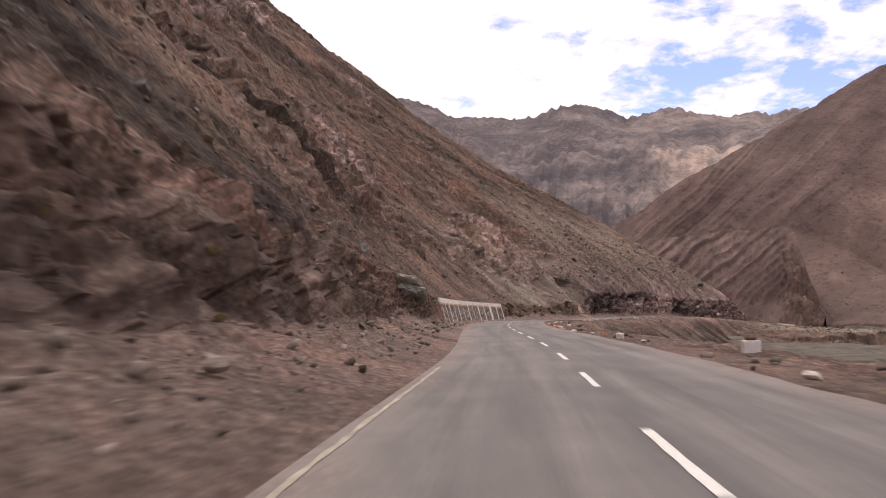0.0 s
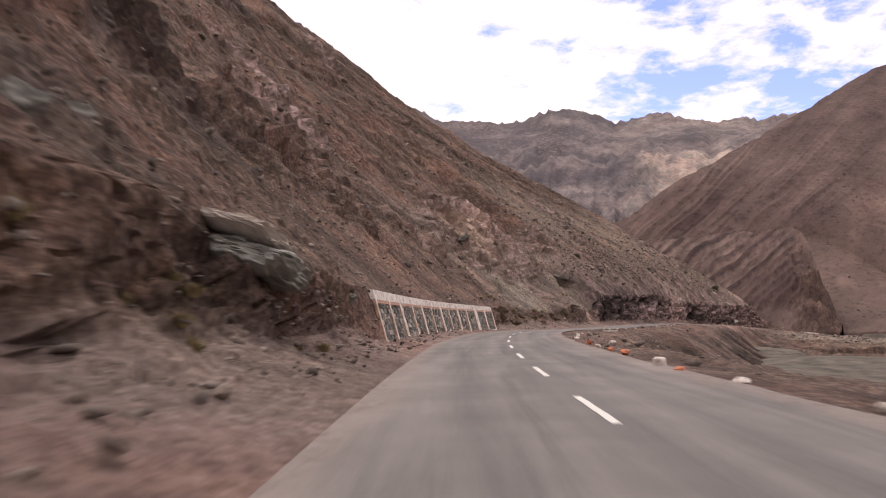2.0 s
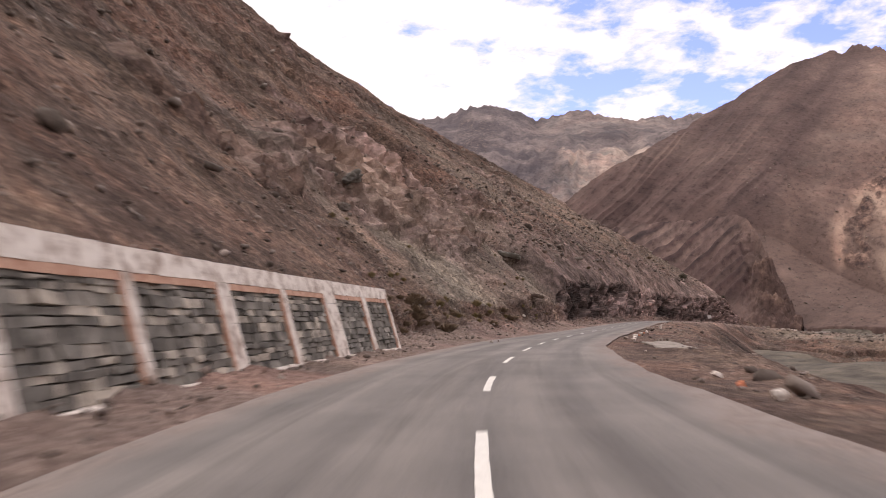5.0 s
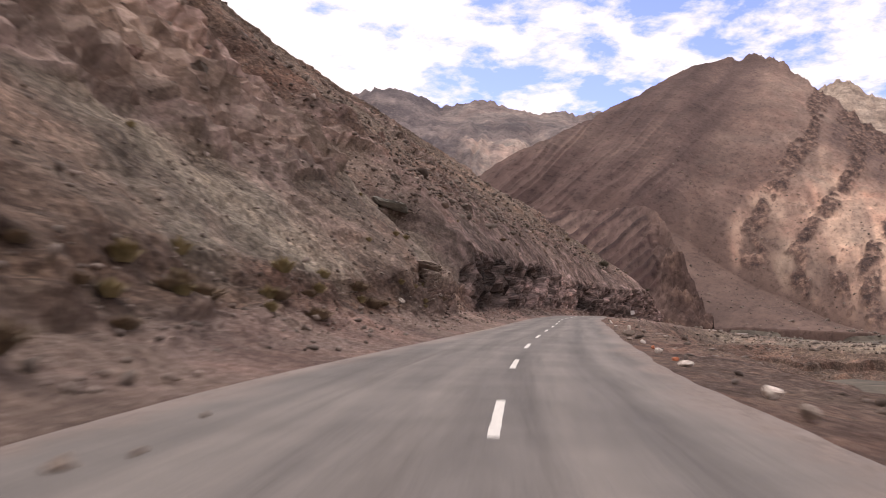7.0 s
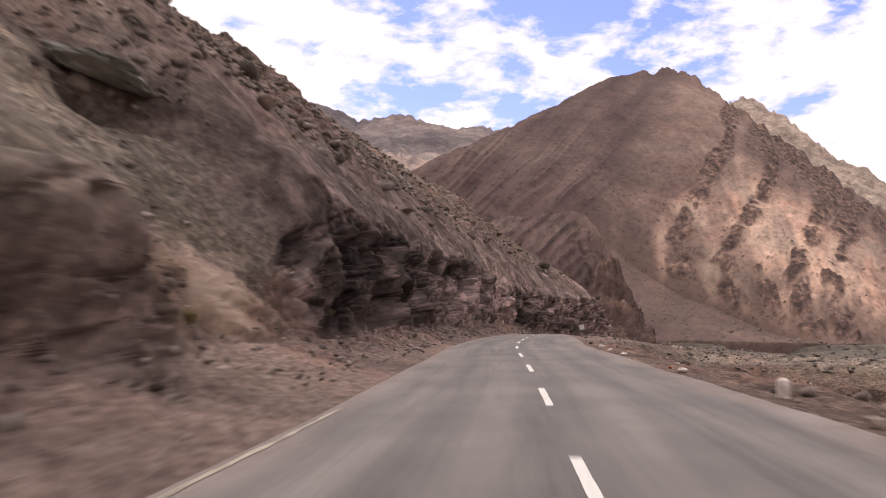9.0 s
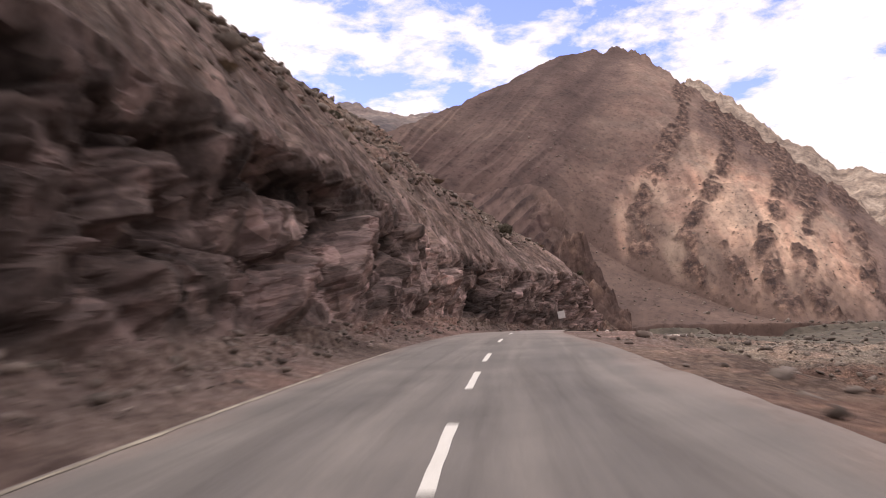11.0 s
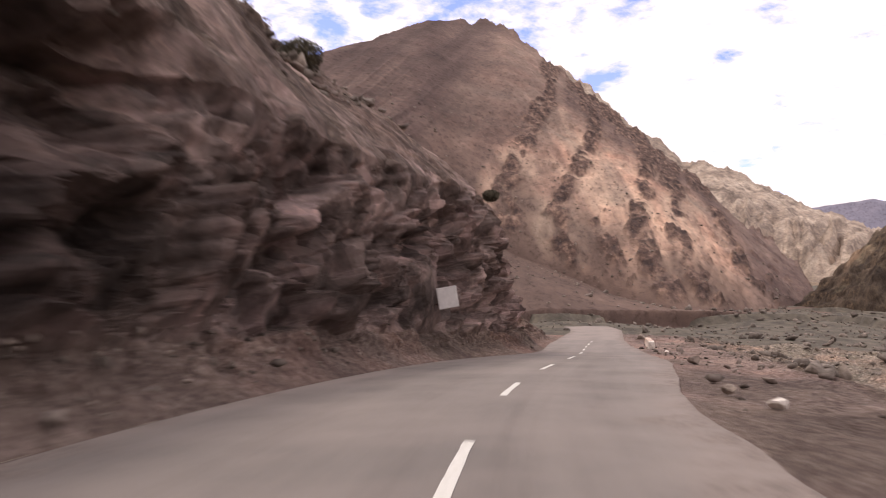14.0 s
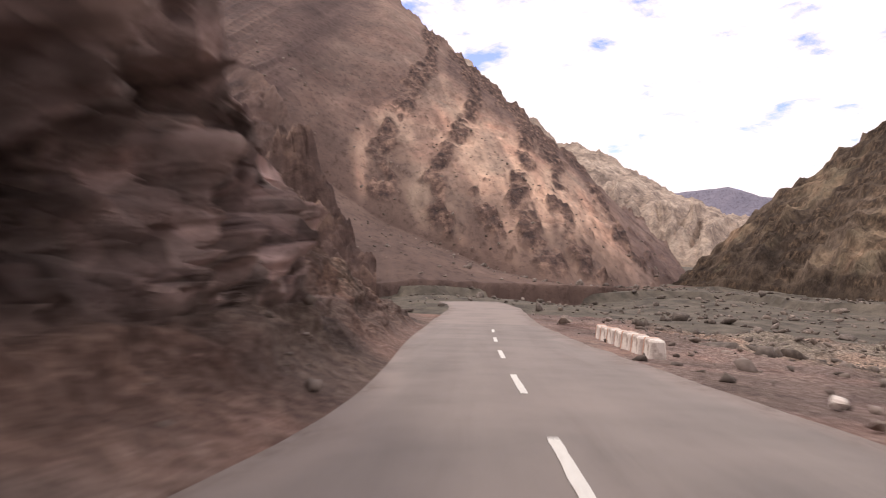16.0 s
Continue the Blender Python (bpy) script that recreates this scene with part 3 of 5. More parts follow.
face = (1 - 0.5 * broken) * soften(1.7 * big_f - 0.8 * (1 - smooth(0, 0.07, big_e)), 3, 3) + soften((0.8 - 0.25 * smooth(222, 230, S) * (1 - smooth(256, 264, S))) * mid_f - 0.35 * (1 - smooth(0, 0.1, mid_e)), 1, 3) + (0.26 + 0.3 * broken) * tiny_f + (0.18 + 0.45 * broken) * fbm(x / 2.4, y / 2.4, z / 2.4, 5, 51, 0.62)
face = face * (1 - 0.5 * smooth(1.75, 2.0, Wv)) * (0.7 + 0.3 * smooth(1.0, 1.25, Wv))
# clefts under overhanging beds: from station and height, to station and height, reach below, depth
CLEFTS = [(273, 2.3, 287, 7.6, 1.5, 2.0), (274.5, 2.6, 280, 4.2, 1.0, 1.5), (231, 2.9, 236, 3.5, 0.5, 1.3), (236.5, 3.9, 242, 5.6, 0.6, 1.5), (232, 6.2, 237, 6.8, 1.1, 1.5), (240, 6.1, 244, 7.2, 0.7, 1.2), (249, 5.2, 253, 6.6, 0.8, 1.3), (255.2, 3.6, 257, 4.2, 0.8, 1.6), (252.8, 3.0, 254.4, 3.4, 0.6, 1.3), (265.5, 4.7, 270, 6.3, 0.7, 1.3), (289.5, 3.0, 293, 4.1, 0.6, 1.4), (295.8, 3.1, 297.6, 3.8, 0.6, 1.3), (299, 4.2, 302, 5.2, 0.8, 1.5)]
CLEFTS += [(313, 5.0, 317, 6.2, 0.9, 1.3), (309, 1.9, 313, 3.4, 1.0, 1.4), (314, 2.4, 318.5, 3.6, 0.9, 1.3), (309.5, 5.6, 313, 6.9, 0.9, 1.2), (303, 5.2, 307, 6.6, 0.8, 1.2), (297, 2.0, 300, 3.0, 0.6, 1.1), (306, 1.6, 309, 2.6, 0.6, 1.0), (247, 4.6, 256, 6.6, 1.3, 1.5), (259, 2.2, 264, 3.6, 0.7, 1.2), (317.5, 3.7, 319.5, 4.6, 0.7, 1.1), (320, 2.8, 322, 3.6, 0.7, 1.2), (305, 3.6, 308.5, 5.0, 0.8, 1.2)]
CLEFTS += [(281.5, 2.6, 285, 3.6, 0.6, 1.0), (214, 4.2, 222, 6.2, 0.9, 1.4), (204, 4.6, 210, 6.4, 0.9, 1.3), (197, 3.9, 201, 5.6, 1.1, 1.4), (222, 2.6, 229, 4.6, 0.7, 1.2)]
cleft = 0 * S
ragged_ = 0.35 * fbm(S / 1.1, hgt / 0.9, 0, 3, 58)
for s0, h0, s1, h1, reach, deep in CLEFTS:
    ln = math.hypot(s1 - s0, h1 - h0)
    t_ = ((S - s0) * (s1 - s0) + (hgt - h0) * (h1 - h0)) / ln ** 2
    v_ = ((hgt - h0) * (s1 - s0) - (S - s0) * (h1 - h0)) / ln + ragged_
    cleft = np.maximum(cleft, 1.7 * deep * smooth(-0.12, 0.12, t_) * (1 - smooth(0.88, 1.12, t_)) * smooth(-1.9 * reach, -0.3 * reach, v_) * (1 - smooth(0.0, 0.22, v_)))
face = face * (1 - 0.85 * np.exp(-((S - 304) / 2.0) ** 4 - ((hgt - 2.6) / 1.5) ** 4))
hollow = -cleft * smooth(1.0, 1.1, Wv)
n1 = fbm(x / 13, y / 13, z / 13, 5, 21)
crag = ridged(S / 7 + hgt / 16, hgt / 11, d / 30, 5, 31, 0.55)
where = fbm(S / 17, hgt / 15, 0, 4, 77) + 0.1
# the crag tower over the first bend and the pale crags past the wall
where = where + 0.9 * np.exp(-((S - 50 - 0.75 * (hgt - 5.5)) / 4.5) ** 2) * smooth(4.5, 6, hgt) * (1 - smooth(15, 22, hgt)) - 0.35 * (1 - smooth(40, 60, S)) * (1 - smooth(9, 14, hgt))
where = where + 0.9 * np.exp(-((S - 128) / 15) ** 2) * smooth(9, 10.5, hgt) * (1 - smooth(13.5, 17, hgt))
where = where + 1.0 * np.exp(-((S - 166) / 16) ** 2) * smooth(8, 11, hgt) * (1 - smooth(19, 26, hgt)) - 0.5 * np.exp(-((S - 100) / 25) ** 2) * (1 - smooth(18, 30, hgt)) - 0.4 * smooth(196, 215, S) * (1 - smooth(14, 24, hgt)) - 0.35 * smooth(66, 80, S) * smooth(14, 20, hgt) * (1 - smooth(30, 60, hgt) * 0.5) - 0.5 * smooth(168, 178, S) * (1 - smooth(192, 200, S)) * (1 - smooth(9, 13, hgt))
where = where - 0.6 * smooth(134, 140, S) * (1 - smooth(182, 190, S)) * (1 - smooth(8, 11, hgt)) - 0.8 * np.exp(-((S - 194) / 6) ** 4) * smooth(7.5, 9, hgt) * (1 - smooth(13, 15, hgt)) + 0.9 * np.exp(-((S - 195) / 4.0) ** 2) * smooth(14.5, 16, hgt) * (1 - smooth(18, 22, hgt))
outcrop = smooth(0.18, 0.5, where) * up
block_f = facets(S / 2.2 + hgt / 5, hgt / 1.9 - S / 7, 330)[0]
grit_f = facets(S / 0.9 + hgt / 3, hgt / 0.75, 340)[0]
gravelly = 0.28 * fbm(x / 1.7, y / 1.7, z / 1.7, 4, 63, 0.6)
rills = 0.5 * ridged(S / 5.5, 0.04 * hgt, 0, 3, 67)
ledges_ = ridged((hgt + 0.5 * S) / 4.2 + 0.5 * fbm(S / 12, hgt / 9, 0, 3, 69), S / 30, 0, 3, 70, 0.6)
push = cliff * (face + hollow) + up * ((0.6 - 0.25 * smooth(70, 100, S)) * n1 * far * (1 - 0.6 * smooth(195, 225, S)) + (1 - outcrop) * (gravelly * np.clip(far, 0.5, 1.5) + 0.22 * rills + 0.3 * ledges_ * np.clip(far, 0.3, 1.6) * (1 - 0.75 * smooth(120, 140, S) * (1 - smooth(8, 30, hgt - 12)))))
push = push + outcrop * np.clip(far, 0.5, 1.7) * (1 - 0.4 * smooth(195, 220, S)) * (0.9 * np.maximum(crag, -0.35) + 0.8 * block_f + 0.8 * grit_f + 0.3 * fbm(S / 2.1, hgt / 1.6, 0, 4, 71, 0.6))
push = push + up * (1 - outcrop) * smooth(196, 206, S) * (1 - smooth(20, 34, hgt)) * 0.35 * np.maximum(grit_f, 0)
push = push + low * (1 - cliff) * ((0.3 + 0.25 * smooth(190, 205, S)) * fbm(x / 1.1, y / 1.1, z / 1.1, 4, 61) + 0.12 * fbm(x / 0.35, y / 0.35, z / 0.35, 2, 64))
push = push + (1 - bare) * smooth(1.0, 1.2, Wv) * (1 - up) * 0.6 * fbm(x / 1.8, y / 1.8, z / 1.8, 4, 66) * (1 - smooth(66, 69, S) * (1 - smooth(125, 128, S)))
# the eroded earth bank over the first verge, undercut along its lip
first = smooth(0.95, 1.1, Wv) * (1 - smooth(1.85, 2.1, Wv)) * (1 - smooth(60, 66, S))
lip = hgt - 2.5 - 0.5 * fbm(S / 7, 0, 0, 3, 96)
push = push + first * (0.5 * block_f + 0.45 * grit_f + 0.3 * fbm(S / 1.5, hgt, 0, 4, 59, 0.6) - 0.45 * (1 - smooth(38, 46, S)) * smooth(-1.6, -0.1, lip) * (1 - smooth(0, 0.3, lip)) * smooth(-0.25, 0.1, fbm(S / 6, 0, 3, 3, 98)))
# the hollow under the overhanging slab, and two smaller ones
for s0, h0, ws, wh, deep in ((57.3, 1.45, 1.0, 0.5, 1.6), (192.4, 8.5, 1.6, 0.6, 1.6), (175.3, 3.1, 1.2, 0.55, 1.5)):
    push = push - deep * np.exp(-((S - s0) / ws) ** 4 - ((hgt - h0) / wh) ** 4)
tx, ty = np.interp(S, _s, _tx), np.interp(S, _s, _ty)
x, y, z = x + ty * push * 0.75, y - tx * push * 0.75, z + push * 0.5 * (1 - 0.7 * cliff)
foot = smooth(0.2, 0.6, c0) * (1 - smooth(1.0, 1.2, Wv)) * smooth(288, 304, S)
rock = np.clip(cliff * (0.35 + 0.65 * smooth(188, 196, S)) + 0.25 * first * (1 - smooth(36, 46, S)) + outcrop * (0.25 + 0.5 * smooth(110, 125, S) * (1 - smooth(190, 205, S))), 0, 1)
grey = (0.45 + 0.45 * smooth(-0.1, 0.3, fbm(x / 16, y / 16, z / 16, 3, 91))) * smooth(2.4, 3.6, hgt + 0.8 * fbm(S / 4, hgt / 4, 0, 3, 89)) * smooth(143, 153, S + 0.4 * hgt) * (1 - smooth(188, 199, S))
grey = grey * (1 - smooth(11, 20, hgt + 4 * fbm(S / 9, hgt / 9, 0, 3, 93))) + 0.4 * smooth(196, 212, S) * up * (1 - smooth(25, 50, hgt))
# slaty beds of the cut, their dark partly painted overhang shade, dark earth of the first bank, dark bands high on the
# slope
slaty_shade = np.maximum(np.maximum(1.0 - 0.6 * smooth(214, 234, S) - 0.35 * smooth(246, 256, S), 0.9 * smooth(4.2, 5.2, hgt + 0.6 * warp) * (1 - smooth(258, 264, S))), np.maximum(0.7 * smooth(268, 277, S + 0.4 * hgt) - 0.3 * smooth(286, 294, S), 0.5 * (cell > 0.6))) * (0.8 + 0.2 * smooth(-0.2, 0.3, fbm(S / 6, hgt / 5, 0, 3, 95)))
# from station 271 on, shade under the overhang is put into the colour
dark = np.maximum(np.maximum(slaty_shade * (0.45 + 0.55 * smooth(186, 196, S)), 0.92 * smooth(271, 279, S + 0.3 * hgt) * (1 - 0.4 * smooth(283, 292, S))) * (1 - 0.1 * smooth(312, 317, S)) * cliff, 0.45 * foot)
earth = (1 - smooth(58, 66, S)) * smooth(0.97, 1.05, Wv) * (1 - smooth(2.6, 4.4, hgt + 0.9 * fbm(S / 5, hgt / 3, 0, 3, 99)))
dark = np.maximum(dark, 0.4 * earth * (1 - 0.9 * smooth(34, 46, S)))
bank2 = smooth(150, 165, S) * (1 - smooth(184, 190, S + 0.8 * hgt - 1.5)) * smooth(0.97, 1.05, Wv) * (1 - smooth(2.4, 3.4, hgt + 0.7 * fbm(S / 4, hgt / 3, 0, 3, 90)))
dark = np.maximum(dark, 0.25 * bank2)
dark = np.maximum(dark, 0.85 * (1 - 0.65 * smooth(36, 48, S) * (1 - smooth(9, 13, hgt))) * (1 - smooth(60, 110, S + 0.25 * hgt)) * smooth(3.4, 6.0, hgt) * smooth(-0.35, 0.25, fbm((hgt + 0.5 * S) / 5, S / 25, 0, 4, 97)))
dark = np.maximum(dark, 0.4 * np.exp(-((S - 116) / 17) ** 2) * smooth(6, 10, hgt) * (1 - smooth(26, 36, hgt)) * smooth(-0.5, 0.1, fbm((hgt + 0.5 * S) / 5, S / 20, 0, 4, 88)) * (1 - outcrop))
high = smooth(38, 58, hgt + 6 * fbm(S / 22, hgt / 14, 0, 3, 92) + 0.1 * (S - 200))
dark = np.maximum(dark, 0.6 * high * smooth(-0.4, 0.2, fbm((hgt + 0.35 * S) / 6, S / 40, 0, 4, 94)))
pale = outcrop * np.maximum(np.exp(-((S - 163) / 16) ** 2) * smooth(9, 11, hgt) * (1 - smooth(19, 25, hgt)), np.exp(-((S - 128) / 16) ** 2) * smooth(8.5, 10.5, hgt) * (1 - smooth(14, 18, hgt)))
wedge = np.exp(-((S - 189.5 + 0.9 * hgt) / 2.6) ** 4) * smooth(0.6, 1.2, hgt) * (1 - smooth(3.2, 4.2, hgt))
pale, rock = np.maximum(pale, wedge), np.maximum(rock, 0.8 * wedge)
redslope = 0.5 * np.exp(-((S - 194) / 5.5) ** 4) * smooth(7, 9, hgt) * (1 - smooth(14, 17, hgt))
red = redslope + smooth(-0.1, 0.15, c0) * (1 - smooth(1.0, 1.35, Wv)) * (0.42 + 0.38 * smooth(36, 46, S) - 0.1 * smooth(60, 80, S) + 0.12 * smooth(200, 230, S) - 0.1 * smooth(130, 180, S) - 0.2 * smooth(296, 312, S))
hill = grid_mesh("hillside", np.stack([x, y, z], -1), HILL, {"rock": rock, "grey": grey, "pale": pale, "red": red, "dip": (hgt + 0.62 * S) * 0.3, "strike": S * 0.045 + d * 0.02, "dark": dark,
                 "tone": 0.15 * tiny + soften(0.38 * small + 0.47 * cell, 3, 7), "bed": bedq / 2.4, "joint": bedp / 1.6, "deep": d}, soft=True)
hill.data.polygons.foreach_set("use_smooth", np.zeros((len(sv) - 1) * (len(wv) - 1), dtype=bool))
tagged(hill, "steep brown hillside of scree and dark craggy rock above the road", "hillside", kind="structure")
HILL_P, HILL_S, HILL_H, HILL_W = np.stack([x, y, z], -1), S, hgt, Wv


def hill_spot(s, h):
    """The place on the hillside at a station and about that height over the road."""
    i = int(np.argmin(np.abs(sv - s)))
    zz = HILL_P[i, :, 2] - float(road_at(s)[2])
    j = int(np.argmax(zz > h))
    return Vector(HILL_P[i, j])


# ---- right side: shoulder, bank and river terrace ----
BANK = [(-45, 9.6, -0.4, 20, -5.5, 50, -8.6), (40, 9.0, -0.4, 19, -5.5, 50, -8.6), (65, 7.6, -0.45, 18, -5.6, 48, -8.6), (100, 7.0, -0.45, 24, -7.2, 48, -9.6), (128, 7.8, -0.35, 25, -7.6, 48, -10.0), (145, 7.4, -0.35, 26, -8.2, 48, -10.3), (180, 6.4, -0.4, 27, -8.8, 48, -10.6), (250, 6.6, -0.4, 22, -8.0, 44, -10.6),
        (280, 7.6, -0.4, 15, -4.4, 50, -7.6), (310, 9.0, -0.4, 16, -2.0, 55, -5.5), (345, 9.5, -0.3, 20, -1.4, 60, -3.6), (420, 9.5, -0.3, 20, -1.4, 60, -3.6)]
sv2 = np.arange(-44, 378, 0.6)
wv2 = np.concatenate([np.linspace(0, 1, 14)[:-1], np.linspace(1, 2, 30)[:-1], 2 + np.linspace(0, 1, 60) ** 1.2, [3.3]])
S, Wv = np.meshgrid(sv2, wv2, indexing="ij")
er = tab(S, EDGE, 2)
b = [tab(S, BANK, k) for k in range(1, 7)]
c0 = np.clip(Wv, 0, 1); c1 = np.clip(Wv - 1, 0, 1); c2 = np.clip(Wv - 2, 0, 1)
d = (er - 0.5) + (b[0] - er + 0.5) * c0 + (b[2] - b[0]) * c1 + (b[4] - b[2]) * c2 + np.maximum(0, Wv - 3) * 20
hgt = -0.06 + (b[1] + 0.06) * c0 + (b[3] - b[1]) * smooth(0, 1, c1) + (b[5] - b[3]) * c2 - np.maximum(0, Wv - 3) * 50
x, y, z0 = road_at(S, d)
amp = smooth(0.2, 1, c0)
gul = np.maximum(0, ridged(S / 9 + d / 14, d / 40, 0, 3, 84)) * smooth(0, 0.3, c1) * (1 - c2)
z = z0 + hgt + amp * (0.14 * fbm(x / 0.9, y / 0.9, 0, 4, 71) + (0.35 * c1 + 0.3 * c2) * fbm(x / 4, y / 4, 0, 5, 81) - (0.5 + 0.7 * (1 - smooth(270, 300, S))) * gul)
terr = smooth(0.04, 0.07, fbm(x / 22, y / 22, 0, 4, 87)) * c2 * (1 - np.clip(Wv - 3, 0, 1))
z = z + (0.5 + 1.7 * smooth(200, 240, S)) * terr
rocky = smooth(295, 312, S) * smooth(0.2, 1.0, c1)
steep_ = smooth(0.1, 0.4, c1) * (1 - smooth(0.1, 0.4, c2)) * (1 - smooth(270, 300, S))
shoulder = (1 - smooth(0.0, 0.35, c1)) * smooth(-0.1, 0.1, c0)
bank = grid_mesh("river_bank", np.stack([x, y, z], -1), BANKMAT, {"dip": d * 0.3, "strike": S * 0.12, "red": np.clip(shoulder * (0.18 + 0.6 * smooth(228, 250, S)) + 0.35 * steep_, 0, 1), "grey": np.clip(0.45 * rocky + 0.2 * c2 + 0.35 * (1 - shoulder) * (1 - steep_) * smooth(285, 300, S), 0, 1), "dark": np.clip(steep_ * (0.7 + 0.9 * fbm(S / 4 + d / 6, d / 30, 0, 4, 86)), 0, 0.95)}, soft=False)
tagged(bank, "brown gravel shoulder and bank falling to the river bed", "bank", kind="structure")
BANK_P, BANK_S, BANK_D = np.stack([x, y, z], -1), S, d


def bank_z(s, dd):
    i = int(np.argmin(np.abs(sv2 - s)))
    return float(np.interp(dd, BANK_D[i], BANK_P[i, :, 2]))


# ---- mountains: by bearing from the road's bend: foot distance, foot height, crest distance, crest height ----
def line_mask(A, E, line, width):
    """Nearness to a line of (bearing, elevation) points, all in degrees."""
    best = np.full(A.shape, 1e9)
    for (a0, e0), (a1, e1) in zip(line[:-1], line[1:]):
        t = np.clip(((A - a0) * (a1 - a0) + (E - e0) * (e1 - e0)) / ((a1 - a0) ** 2 + (e1 - e0) ** 2), 0, 1)
        best = np.minimum(best, np.hypot(A - a0 - t * (a1 - a0), E - e0 - t * (e1 - e0)))
    return 1 - smooth(0.5 * width, width, best)


FACES = {}


def mountain(name, rows, material, label, steps, rows_up, rough, seed, power=1.0, back=0.25, detail=None, skirt=12.0, fan=None, gully=0.35, calm=None, crags=1.5):
    """rows: bearing, foot distance and height of the face, crest distance and height. fan: bearing, distance and height where the scree fan below it begins."""
    azs = np.arange(rows[0][0], rows[-1][0] + 1e-6, steps)
    apron = [np.linspace(-1, -0.92, 8)[:-1], np.linspace(-0.92, -0.88, 16)[:-1], np.linspace(-0.88, 0, 70)[:-1]] if fan else [np.linspace(-1, 0, 4)[:-1]]
    v = np.concatenate([[-1.02], *apron, np.linspace(0, 1, rows_up) ** 1.35, 1 + np.linspace(0, 1, 10)[1:]])
    A, V = np.meshgrid(azs, v, indexing="ij")
    ker = np.hanning(int(2.2 / steps) | 1); ker /= ker.sum()
    half = len(ker) // 2
    cols = [np.convolve(np.pad(tab(azs, rows, k), half, mode="edge"), ker, "valid") if k < 3 else tab(azs, rows, k) for k in (1, 2, 3, 4)]
    rb, zb, rc, zc_ = (np.repeat(c[:, None], len(v), 1) for c in cols)
    rf, zf = (tab(A, fan, 1), tab(A, fan, 2)) if fan else (rb * 0.93, zb)
    k = np.clip(V, 0, 1); kb = np.clip(V - 1, 0, 1); kf = np.clip(-V, 0, 1.02)
    r = rb + (rc - rb) * k + back * rc * kb - (rb - rf) * kf
    z = zb + (zc_ - zb) * k ** power - (zc_ - zb) * 1.1 * kb - np.where(kf > 0, (zb - zf - 5) * np.clip(kf / 0.9, 0, 1) ** 0.85 + 5 * smooth(0.0, 0.009, kf - 0.9 - 0.012 * fbm(A * 0.7, 0, 0, 4, seed + 21)), 0) * (1.0 if fan else 0.0) - skirt * (V < -1)
    x, y = 60 + r * np.sin(np.radians(A)), 220 + r * np.cos(np.radians(A))
    sc, span = rough * 7, float(np.mean(rb + rc) / 2)
    wx, wy = x + sc * fbm(x / sc, y / sc, 0, 3, seed + 3), y + sc * fbm(x / sc, y / sc, 5, 3, seed + 4)
    n = fbm(x / sc, y / sc, z / sc, 6, seed, 0.55) + 0.5 * ridged(wx / (sc * 2.2), wy / (sc * 2.2), z / (sc * 4), 5, seed + 9, 0.5)
    n = n + gully * ridged((A + 0.5 * fbm(A / 2, k * 4, 0, 3, seed)) * 0.9 - 2.5 * k, k * 1.5, 0, 3, seed + 11)
    damp = smooth(0, 0.1, k) * (1 - 0.88 * smooth(0.45, 0.9, k))
    damp = damp * (calm(A) if calm else 1.0)
    z = z + rough * n * damp * np.clip(r / 500, 0.35, 1) + rough * 0.2 * (calm(A) if calm else 1.0) * fbm(np.radians(A) * span / (rough * 1.3), z / (rough * 1.3), 0, 4, seed + 5, 0.6) * np.where(V > 0, smooth(0, 0.04, k), 0.3)
    z = z + (crags(A) if callable(crags) else crags) * smooth(0.85, 1, k) * (1 - kb) * ridged(A * 1.1, 0, 0, 5, seed + 13, 0.5)
    attrs = {"rib": 0 * A, "fin": 0 * A, "pale": 0 * A}
    own = smooth(0, 0.12, k + 0.05 * fbm(A / 1.2, V * 6, 0, 3, seed + 31)) if fan else smooth(0, 0.04, k)
    if detail:
        dz, attrs = detail(A, k, x, y, z, (z - 1) / r)
        z = z + dz * (V >= 0)
    attrs["fan"] = (1 - own) * 0.85
    ob = grid_mesh(name, np.stack([x, y, z], -1), material, attrs, soft=True)
    FACES[name] = (np.stack([x, y, z], -1), A, V)
    tagged(ob, label, "mountain", kind="structure")
    return ob


# rock ribs on the bedded mountain: lines of bearing and elevation, half width
RIBS = (([(41.6, 12.6), (40.5, 10.7), (39.0, 8.4), (38.3, 5.9), (38.7, 3.6)], 0.95), ([(45.1, 10.9), (43.9, 8.2), (42.6, 5.8), (41.9, 4.3), (42.4, 1.5)], 0.85), ([(48.0, 9.3), (48.1, 8.0), (47.6, 5.6), (47.2, 3.5), (47.9, 0.8), (49.0, -2.0)], 1.0),
        ([(49.2, 7.9), (49.9, 5.5), (49.5, 3.1), (50.3, 0.1), (51.2, -2.0)], 0.8), ([(42.0, 15.2), (41.9, 12.6)], 0.7), ([(44.0, 13.9), (45.1, 10.9)], 0.6), ([(44.5, 3.9), (45.4, 1.2)], 0.6), ([(52.4, 4.6), (53.2, 2.2), (54.0, -0.5)], 0.5),
        ([(45.3, 12.8), (47.9, 9.6), (50.3, 7.5), (52.5, 5.9)], 0.55))


